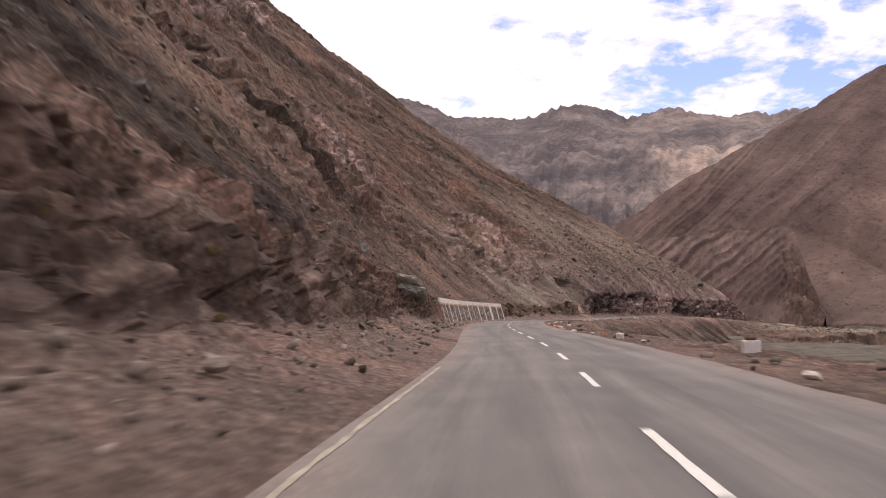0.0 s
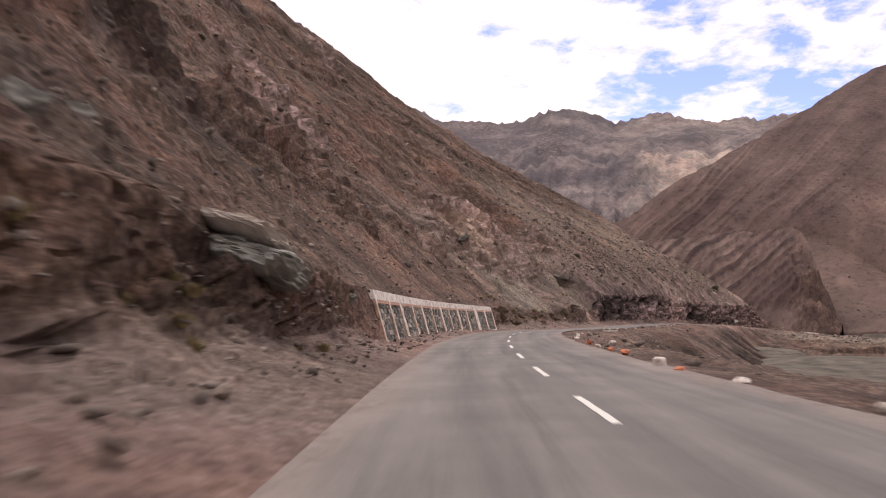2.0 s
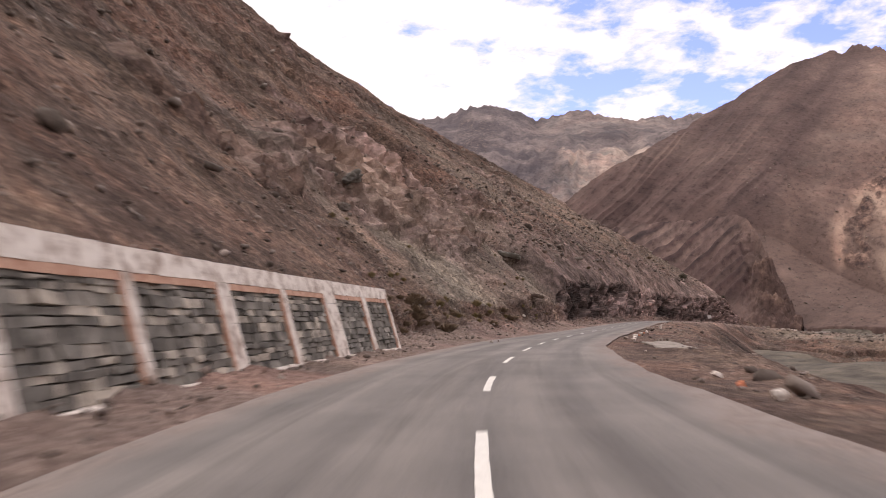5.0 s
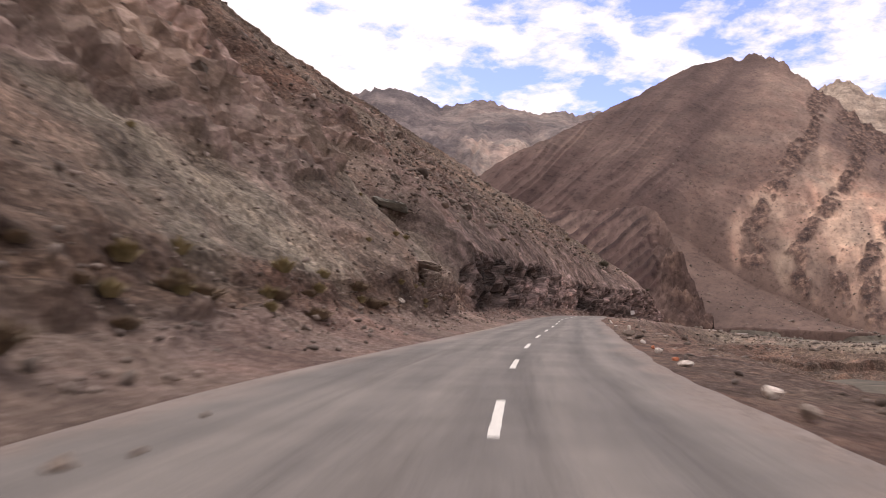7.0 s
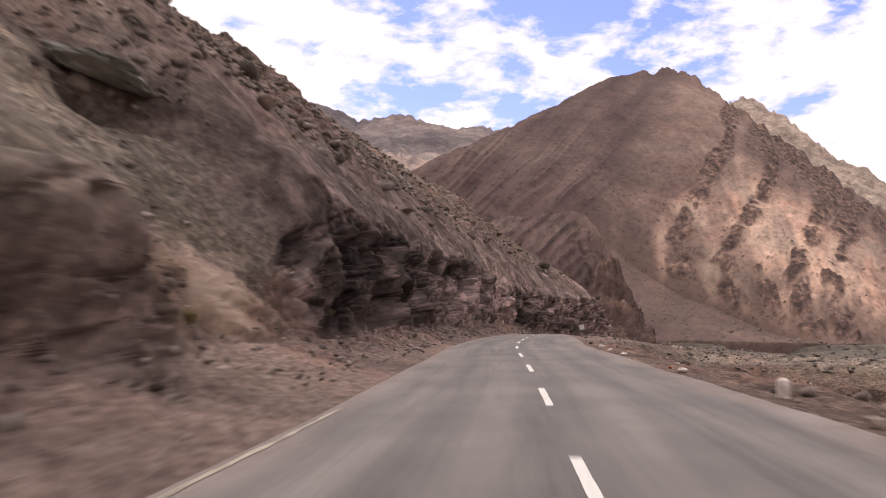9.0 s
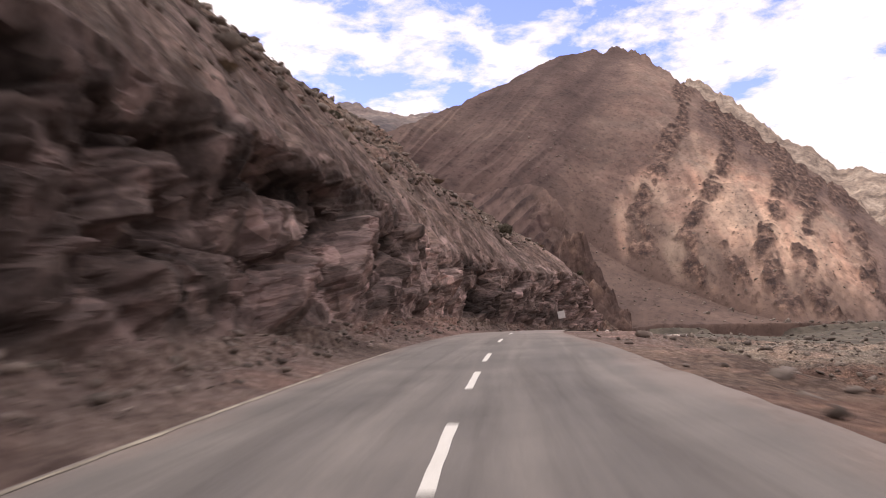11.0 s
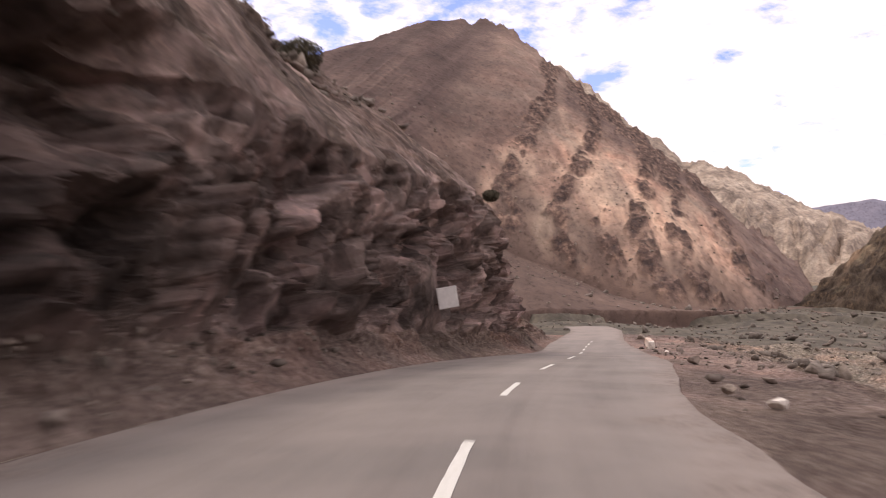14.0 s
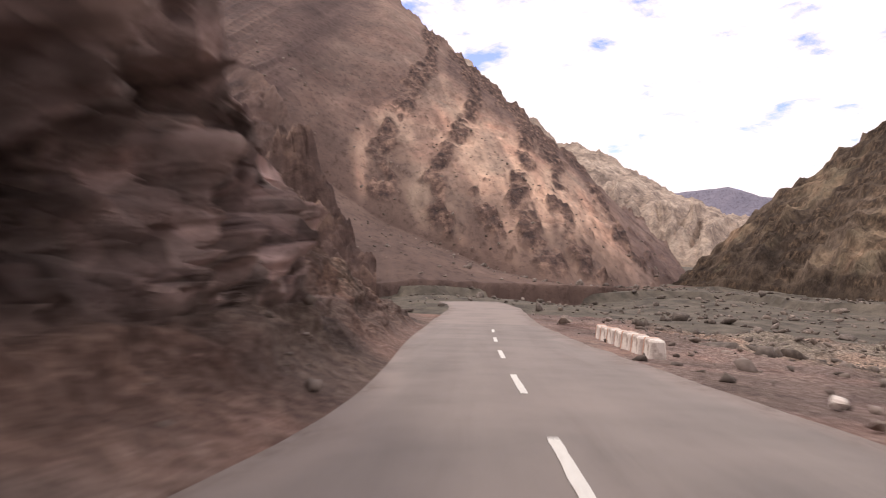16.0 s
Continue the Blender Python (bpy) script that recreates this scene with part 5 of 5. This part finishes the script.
bm = bmesh.new()
run(bm, W0, W1, -0.3, WH, -0.9, -0.06)
part("wall_core", bm, MORTAR, wall)
rngw = random.Random(14)
for (c, w_), (c2, w2) in zip(PIL[:-1], PIL[1:]):
    s0_ = c if c > PIL[0][0] else W0
    s1_ = c2 if c2 < PIL[-1][0] else W1
    bm = bmesh.new()
    run(bm, s0_, s1_, WH - 0.44, WH + 0.02, -0.5, 0.07, 0.7, 0.012, rngw)
    band = part("cap_band", bm, WHITEWASH, wall, "flaking whitewashed cap band")
    bm = bmesh.new()
    run(bm, c + w_ / 2, c2 - w2 / 2, WH - 0.6, WH - 0.44, -0.1, 0.055, 0.7, 0.01, rngw)
    part("band_edge", bm, ORANGE, band, "faded red-orange edge line")
    bm = bmesh.new()
    run(bm, c + w_ / 2, c2 - w2 / 2, -0.3, 0.16, -0.1, 0.12, 0.9, 0.03, rngw)
    part("base_kerb", bm, WHITEWASH, wall, "dusty whitewashed kerb at the wall's foot")
for k, (c, w_) in enumerate(PIL):
    bm = bmesh.new()
    for q in range(8):
        wall_block(bm, c - w_ / 2 + 0.1, c + w_ / 2, -0.25 + q * (WH - 0.2) / 8, -0.25 + (q + 1) * (WH - 0.2) / 8, -0.1, 0.075, 0.012, rngw)
    p_ = part("pilaster", bm, WHITEWASH, wall, "flaking whitewashed pilaster")
    bm = bmesh.new()
    wall_block(bm, c - w_ / 2, c - w_ / 2 + 0.097, -0.25, WH - 0.45, -0.1, 0.07)
    part("pilaster_edge", bm, ORANGE, p_, "faded red-orange edge")
rng = random.Random(4)
loose = bmesh.new()
course, u = 0, 0.0
made = 0
while u < WH - 0.66:
    h_ = rng.uniform(0.12, 0.26)
    s_ = W0 + 0.1
    while s_ < W1 - 0.1:
        l_ = rng.uniform(0.18, 0.75)
        e_ = min(s_ + l_, W1 - 0.02)
        if e_ - s_ > 0.08:
            out = rng.uniform(-0.03, 0.05)
            if made < 300 and s_ > 113.5:
                bm = bmesh.new()
                wall_block(bm, s_ + 0.012, e_ - 0.012, u + 0.012, min(u + h_, WH - 0.6) - 0.01, -0.12, out, 0.03, rng)
                part("stone", bm, MASONRY if rng.random() < 0.78 else STONE_B, wall)
                made += 1
            else:
                wall_block(loose, s_ + 0.012, e_ - 0.012, u + 0.012, min(u + h_, WH - 0.6) - 0.01, -0.12, out, 0.03, rng)
        s_ = e_
    u += h_
ob = part("stonework", loose, MASONRY, wall, "grey dry-laid field stones")
ob["kind"] = "stuff"

# ---- right verge: painted stones, kilometre block, slab, rocks ----
km = tagged(new("kilometre_stone"), "low white kilometre stone with a dark cap beside the road", "milestone")
km.matrix_world = frame_at(29.2, 7.4) @ Matrix.Translation((0, 0, bank_z(29.2, 7.4) - float(road_at(29.2)[2])))
bm = bmesh.new()
add_box(bm, -0.14, 0.14, -0.32, 0.32, 0.02, 0.5, 0.03)
part("body", bm, BOARDWHITE, km)
bm = bmesh.new()
add_box(bm, -0.12, 0.12, -0.2, 0.2, 0.502, 0.66, 0.05)
part("cap", bm, RUST, km, "dark painted cap")
bm = bmesh.new()
add_box(bm, -0.2, 0.2, -0.38, 0.38, -0.2, 0.02, 0.02)
part("plinth", bm, MASONRY, km)
for k, (s_, d_, w_, h_) in enumerate(((42.0, 5.0, 0.4, 0.3), (57.5, 3.55, 0.36, 0.3), (185.7, 5.3, 0.28, 0.42))):
    st = tagged(new("guard_stone"), "upright whitewashed guard stone on the road's verge", "guard stone", "guard stones along the verge")
    st.matrix_world = frame_at(s_, d_, 0, 0.3 * k) @ Matrix.Translation((0, 0, bank_z(s_, d_) - float(road_at(s_)[2])))
    bm = bmesh.new()
    add_box(bm, -w_ * 0.4, w_ * 0.4, -w_ / 2, w_ / 2, -0.2, h_, 0.06)
    for v in bm.verts:
        v.co += 0.04 * Vector((noise.noise(v.co * 5), noise.noise(v.co * 5 + Vector((9, 0, 0))), noise.noise(v.co * 5 + Vector((0, 9, 0)))))
    part("body", bm, WHITEWASH, st)
VERGE = [("w", 17.2, 4.9, 0.5), ("r", 25.7, 4.9, 0.45), ("w", 36.5, 5.0, 0.4), ("r", 44.8, 4.7, 0.4), ("w", 47.4, 4.4, 0.4), ("w", 51.8, 3.8, 0.5), ("r", 55.4, 3.6, 0.55), ("r", 64.9, 4.0, 0.75), ("r", 69.2, 4.2, 0.5), ("w", 74.6, 4.4, 0.4), ("g", 80.0, 6.6, 0.7), ("r", 78.5, 4.35, 0.75), ("w", 84.0, 6.3, 0.8), ("w", 85.1, 4.2, 0.5), ("w", 89.4, 4.5, 0.45), ("w", 97.4, 4.9, 0.45), ("w", 103.5, 5.0, 0.5), ("r", 106.0, 5.0, 0.4)]
VERGE += [("w", 109.0, 5.2, 0.4), ("w", 137.9, 4.6, 0.45), ("g", 139.8, 4.2, 0.5), ("g", 137.2, 6.2, 0.6), ("w", 143.1, 4.7, 0.55), ("w", 151.0, 4.6, 0.5), ("r", 154.0, 4.8, 0.4), ("w", 158.3, 4.8, 0.45), ("r", 161.5, 4.9, 0.35), ("w", 166.3, 4.9, 0.45), ("g", 173.6, 4.6, 0.9), ("g", 180.4, 4.8, 0.5), ("w", 192.4, 4.7, 0.45), ("r", 195.0, 4.9, 0.3), ("w", 204.2, 4.8, 0.4), ("w", 210.0, 4.9, 0.35), ("w", 214.0, 4.9, 0.5), ("r", 274.6, 4.4, 0.45)]
VERGE += [("w", 277.5, 5.0, 0.45), ("w", 287.4, 4.9, 0.5), ("g", 289.9, 4.5, 0.5), ("g", 306.1, 5.0, 0.8), ("w", 321.0, 4.9, 0.5), ("g", 318.6, 4.3, 0.4), ("g", 362.0, 5.0, 1.5)]
NAMES_ = {"w": (WROCKS, "painted_stone", "whitewashed edge stone lying on the verge"), "r": (RROCKS, "painted_stone", "faded red-painted edge stone on the verge"), "g": (ROCKS, "stone", "grey-brown loose stone on the gravel verge")}
for k, (c_, s_, d_, w_) in enumerate(VERGE):
    meshes, nm, lb = NAMES_[c_]
    put_stone(nm, meshes[k % len(meshes)], s_, d_, w_ * (0.75 if c_ == "r" else 0.9), 37 * k, lb, "stone", "edge stones along the verge")
slab = tagged(new("concrete_slab"), "long pale concrete culvert slab lying on the verge", "slab")
slab.matrix_world = frame_at(131.5, 6.2, -0.24, radians(4))
bm = bmesh.new()
add_box(bm, -4.4, 4.4, -0.8, 0.8, -0.3, 0.07, 0.05)
bmesh.ops.subdivide_edges(bm, edges=bm.edges[:], cuts=5, use_grid_fill=True)
for v in bm.verts:
    v.co += Vector((0.3 * noise.noise(v.co * 0.9), 0.3 * noise.noise(v.co * 1.1 + Vector((4, 0, 0))), 0.05 * noise.noise(v.co * 1.5 + Vector((9, 0, 0)))))
part("body", bm, CONCRETE, slab)

# striped guard blocks
block = tagged(new("guard_block"), "white concrete guard block with faded red stripe", "guard block", "row of guard blocks")
bm = bmesh.new()
add_box(bm, -0.62, 0.62, -0.28, 0.28, -0.15, 0.6, 0.05)
for v in bm.verts:
    if v.co.z > 0.3:
        v.co.y *= 0.8
part("body", bm, WHITEWASH, block)
for x0_ in (0.37,):
    bm = bmesh.new()
    add_box(bm, x0_, x0_ + 0.26, -0.285, 0.285, -0.14, 0.605, 0.05)
    for v in bm.verts:
        if v.co.z > 0.3:
            v.co.y *= 0.81
    part("stripe", bm, ORANGE, block, "faded red stripe")
spots_ = [(332.6 + 2.05 * k, 4.75 + 0.05 * k) for k in range(7)]
for k, (s_, d_) in enumerate(spots_):
    m_ = frame_at(s_, d_, 0, radians(3 * ((k * 7) % 3 - 1))) @ Matrix.Translation((0, 0, bank_z(s_, d_) - float(road_at(s_)[2])))
    if k == 0:
        block.matrix_world = m_
    else:
        copy_thing(block, m_)

# ---- on the left: overhanging slab, leaning slabs, loose rocks, the white board ----


def big_rock(name, s_, h_, size, rot, label, material, seed, sink=0.0, category="rock", out=0.0):
    me = rock_mesh(name, seed, material, (1, 1, 1), 4, 0.45, 0.07)
    ob = new(name, me)
    at = hill_spot(s_, h_)
    nx, ny = math.sin(heading(s_)), -math.cos(heading(s_))
    ob.matrix_world = Matrix.Translation((at.x + nx * out, at.y + ny * out, at.z - sink)) @ Euler([radians(a) for a in rot[:2]] + [heading(s_) + radians(rot[2])]).to_matrix().to_4x4() @ Matrix.Diagonal((*size, 1))
    return tagged(ob, label, category)


def slab_rock(name, s_, h_, size, rot, label, material, seed, out=0.0):
    """A jutting ledge of layered rock, ragged at its front and thinning to its ends."""
    bm = bmesh.new()
    bmesh.ops.create_cube(bm, size=1)
    bmesh.ops.subdivide_edges(bm, edges=bm.edges[:], cuts=19, use_grid_fill=True)
    off = Vector((seed * 3.7, seed * 1.3, 0))
    for v in bm.verts:
        p = v.co.copy()
        layer = math.floor((p.z + 0.5) * 5 + 0.6 * noise.noise(p * 2 + off))
        slip = 0.03 * noise.noise(Vector((layer * 5.1 + seed, p.x * 2.2, 0)))
        end = 1 - 0.55 * abs(2 * p.x) ** 3
        v.co.y = p.y * (0.75 + 0.25 * end) + slip * (1 if p.y < 0 else 0.3)
        v.co.z = p.z * end + 0.07 * noise.noise(p * 1.7 + off) + 0.03 * noise.noise(p * 6 + off)
        v.co.x = p.x + 0.07 * noise.noise(Vector((layer * 3.3, p.y * 4, seed)))
        block = Vector((math.floor(p.x * 4 + 0.3 * noise.noise(p * 3)), math.floor(p.y * 3), math.floor(p.z * 3 + 0.4 * noise.noise(p * 2 + off)))) * 7.31 + off
        v.co.y += (0.05 * (math.floor(p.z * 9 + 0.5 * noise.noise(p * 3 + off)) % 2) + 0.05 * noise.noise(p * 11 + off)) * (1 if p.y > 0 else -1)
        v.co += Vector((0.03 * noise.noise(block), 0.16 * noise.noise(block + Vector((3.3, 0, 0))), 0.2 * noise.noise(block + Vector((0, 5.7, 0)))))
    me = bpy.data.meshes.new(name)
    bm.to_mesh(me)
    bm.free()
    me.materials.append(material)
    ob = new(name, me)
    at = hill_spot(s_, h_)
    nx, ny = math.sin(heading(s_)), -math.cos(heading(s_))
    ob.matrix_world = Matrix.Translation((at.x + nx * out, at.y + ny * out, at.z)) @ Euler([radians(q) for q in rot[:2]] + [heading(s_) + radians(rot[2])]).to_matrix().to_4x4() @ Matrix.Diagonal((*size, 1))
    return tagged(ob, label, "rock")


slab_rock("overhanging_rock", 56.3, 2.8, (3.2, 1.8, 0.85), (12, 12, 0), "grey overhanging rock slab with a pale cap over a hollow", GREYROCK, 51, out=0.15)
slab_rock("cap_rock", 55.7, 3.5, (2.7, 1.8, 0.45), (14, 14, 0), "pale bleached slab lying on the overhanging rock", PALESTONE, 52, out=0.5)
slab_rock("leaning_slab", 192.4, 9.4, (2.9, 2.4, 0.5), (14, 6, 4), "grey-green leaning rock slab jutting out over a dark hollow", GREYROCK, 53, out=0.5)
slab_rock("leaning_slab", 175.3, 3.8, (2.0, 1.7, 0.4), (12, 6, 4), "dark leaning rock slab jutting out of the earth bank", BOULDER, 54, out=0.4)
big_rock("brown_boulder", 196.0, 12.8, (2.0, 1.7, 1.3), (-10, 0, 30), "rounded brown boulder on the scree slope", BOULDER, 55, 0.3)
big_rock("red_boulder", 104.0, 9.5, (1.8, 1.3, 1.2), (-10, 0, 20), "reddish boulder on the slope above the wall", REDSTONE, 56, 0.2)
big_rock("white_stone", 168.9, 1.6, (0.6, 0.45, 0.45), (0, 0, 20), "bleached white stone at the slope's foot", PALESTONE, 57, 0.0)
for k, (s_, h_, a_) in enumerate(((20, 7, 1.6), (28, 10, 1.9), (36, 5.5, 1.5), (45, 7.5, 2.2), (49, 5.2, 1.7), (33, 13, 2.4), (41, 11, 2.0), (53, 6, 1.4), (62, 2.9, 1.1), (64.5, 1.6, 0.9), (66.5, 2.3, 1.0), (67.6, 1.2, 0.8), (149, 11, 1.8), (156, 14, 2.4), (163, 13.4, 1.9), (170, 15, 2.2), (190, 16, 1.8), (205, 18, 2.0), (221, 20, 2.2))):
    big_rock("crag_block", s_, h_, (a_, a_ * 0.8, a_ * 0.7), (-15 + 7 * (k % 5), 9 * (k % 3), 40 * k), "angular brown block of rock on the craggy slope", (BOULDER, MASONRY, REDSTONE)[k % 3], 60 + k, 0.2, "rock")
for k, (s_, d_, a_) in enumerate(((134.6, -3.4, 0.4), (135.3, -3.1, 0.24), (137.7, -3.5, 0.22), (11.0, -5.9, 0.8), (12.2, -6.4, 0.6), (14.6, -5.6, 0.5), (24.0, -5.6, 0.5), (33.0, -5.7, 0.55), (38.6, -5.4, 0.45), (46.0, -5.1, 0.6), (52.5, -5.0, 0.4), (188.0, -4.9, 0.4), (205.0, -4.9, 0.45), (226.0, -5.0, 0.4))):
    i_ = int(np.argmin(np.abs(sv - s_)))
    at_ = HILL_P[i_, :60]
    q_ = road_at(s_, d_)
    j_ = int(np.argmin((at_[:, 0] - q_[0]) ** 2 + (at_[:, 1] - q_[1]) ** 2))
    zz_ = max(float(at_[j_, 2]), float(q_[2]) - 0.02) if d_ < tab(s_, EDGE, 1) else float(q_[2])
    put_stone("loose_stone", ROCKS[k % 6], s_, d_, a_ * 0.75, 53 * k, "pale grey loose stone fallen beside the road", "stone", "fallen stones", zz_ - 0.04)
board = tagged(new("white_board"), "plain white painted board fixed to the rock face", "board")
bpos = road_at(303.6, -4.8)
board.matrix_world = Matrix.Translation((float(bpos[0]), float(bpos[1]), float(bpos[2]) + 2.48)) @ Matrix.Rotation(heading(303) - radians(62), 4, "Z") @ Matrix.Rotation(radians(-9), 4, "Y")
bm = bmesh.new()
add_box(bm, -0.43, 0.43, -0.03, 0.03, -0.44, 0.44, 0.02)
part("panel", bm, BOARDWHITE, board)
for x_ in (-0.3, 0.3):
    bm = bmesh.new()
    add_box(bm, x_ - 0.03, x_ + 0.03, 0.03, 1.3, -0.3, -0.24, 0.01)
    part("bracket", bm, RUST, board, "rusty iron bracket")


# ---- dry tufts and shrubs ----
def tuft_mesh(name, seed, blades, height, spread, material):
    rng = random.Random(seed)
    vs, fs = [], []
    for k in range(blades):
        a, t = rng.uniform(0, 6.28), rng.random() ** 0.6
        bx, by = math.cos(a) * spread * 0.35 * t, math.sin(a) * spread * 0.35 * t
        ex, ey, ez = math.cos(a) * spread * t + rng.gauss(0, 0.05), math.sin(a) * spread * t + rng.gauss(0, 0.05), height * rng.uniform(0.5, 1.0) * (1 - 0.45 * t)
        w_ = rng.uniform(0.012, 0.03)
        ox, oy = -math.sin(a) * w_, math.cos(a) * w_
        n = len(vs)
        vs += [(bx - ox, by - oy, -0.05), (bx + ox, by + oy, -0.05), ((bx + ex) / 2 + ox, (by + ey) / 2 + oy, ez * 0.6), ((bx + ex) / 2 - ox, (by + ey) / 2 - oy, ez * 0.6), (ex, ey, ez)]
        fs += [(n, n + 1, n + 2, n + 3), (n + 3, n + 2, n + 4)]
    me = bpy.data.meshes.new(name)
    me.from_pydata(vs, [], fs)
    me.materials.append(material)
    return me


TUFTS = [tuft_mesh("tuft", k, 160, 0.45, 0.4, DRYGRASS) for k in range(4)]
SHRUBS = [tuft_mesh("shrub", 10 + k, 300, 0.6, 0.9, SHRUB) for k in range(3)]
rngt = random.Random(9)
for k in range(44):
    s_ = rngt.uniform(4, 56) if k < 20 else rngt.uniform(128, 200)
    h_ = rngt.uniform(1.2, 9)
    at = hill_spot(s_, h_)
    ob = new("grass_tuft", TUFTS[k % 4])
    ob.matrix_world = Matrix.Translation(at) @ Matrix.Rotation(k, 4, "Z") @ Matrix.Scale(rngt.uniform(0.5, 1.0), 4)
    tagged(ob, "dry yellow-green grass tuft growing on the scree", "grass tuft", "tufts on the slope")
for s_, h_, k in ((49.6, 0.75, 0.9), (57.1, 0.4, 0.8), (56.2, 0.5, 0.5), (140.7, 4.3, 1.0), (146, 2.4, 1.5), (148.5, 1.9, 1.3), (150.5, 2.8, 1.4), (153, 1.6, 1.2), (155.5, 2.6, 1.5), (158, 1.9, 1.1), (161, 2.5, 1.3), (164, 1.5, 1.0), (144, 1.5, 1.1), (151.5, 1.2, 0.9), (178, 5.6, 0.9), (186, 4.4, 0.9)):
    ob = new("grass_tuft", TUFTS[1])
    ob.matrix_world = Matrix.Translation(hill_spot(s_, h_)) @ Matrix.Rotation(s_, 4, "Z") @ Matrix.Scale(k, 4)
    tagged(ob, "dry yellow-green grass tuft growing low on the slope", "grass tuft", "tufts on the slope")
for k in range(70):
    s_ = rngt.uniform(128, 200) if k < 20 else rngt.uniform(200, 318)
    h_ = rngt.uniform(1.5, 9) if k < 20 else rngt.uniform(9, 26)
    if k < 46:
        s_, h_ = (rngt.uniform(124.5, 142), rngt.uniform(0.6, 2.8)) if k < 34 else (rngt.uniform(142, 175), rngt.uniform(0.6, 2.2))
    at = hill_spot(s_, h_)
    ob = new("dry_shrub", SHRUBS[k % 3])
    ob.matrix_world = Matrix.Translation(at) @ Matrix.Rotation(k, 4, "Z") @ Matrix.Scale(rngt.uniform(0.5, 1.2), 4)
    tagged(ob, "low brown thorny dry shrub on the stony slope", "shrub", "shrubs on the slope")


def round_bush(s_, h_, radius, seed, d_=None):
    """A dense rounded thorn bush: stems below, a crown of small leaves."""
    rng = random.Random(seed)
    at = hill_spot(s_, h_)
    if d_ is not None:
        at = Vector([float(v) for v in road_at(s_, d_)]) + Vector((0, 0, h_))
    bush = tagged(new("thorn_bush"), "dense rounded dark thorn bush on the rock's edge", "bush")
    bush.matrix_world = Matrix.Translation(at)
    vs, fs = [], []
    for k in range(2600):
        n = Vector((rng.gauss(0, 1), rng.gauss(0, 1), rng.gauss(0, 1))).normalized()
        r = radius * (0.55 + 0.45 * rng.random() ** 0.5) * (1 + 0.28 * noise.noise(n * 2.2 + Vector((seed, 0, 0))))
        c = Vector((n.x * r, n.y * r, n.z * r * 0.68 + radius * 0.5))
        u = Vector((rng.gauss(0, 1), rng.gauss(0, 1), rng.gauss(0, 1))).normalized() * 0.07
        v = n.cross(u).normalized() * 0.05
        i = len(vs)
        vs += [c - u, c + v, c + u, c - v]
        fs += [(i, i + 1, i + 2, i + 3)]
    me = bpy.data.meshes.new("crown")
    me.from_pydata(vs, [], fs)
    me.materials.append(LEAF)
    cr_ = new("crown", me)
    cr_.parent = bush
    bm = bmesh.new()
    for k in range(7):
        a = k * 0.9
        r_ = bmesh.ops.create_cone(bm, segments=6, radius1=0.04, radius2=0.015, depth=radius)
        bmesh.ops.transform(bm, matrix=Matrix.Translation((0.2 * math.cos(a), 0.2 * math.sin(a), radius * 0.4)) @ Euler((0.5 * math.sin(a), 0.5 * math.cos(a), 0)).to_matrix().to_4x4(), verts=r_["verts"])
    part("stems", bm, SHRUB, bush)


round_bush(304.3, 12.7, 1.1, 3)
round_bush(313.4, 8.15, 0.44, 5, -4.6)
round_bush(262.0, 15.0, 0.6, 7)
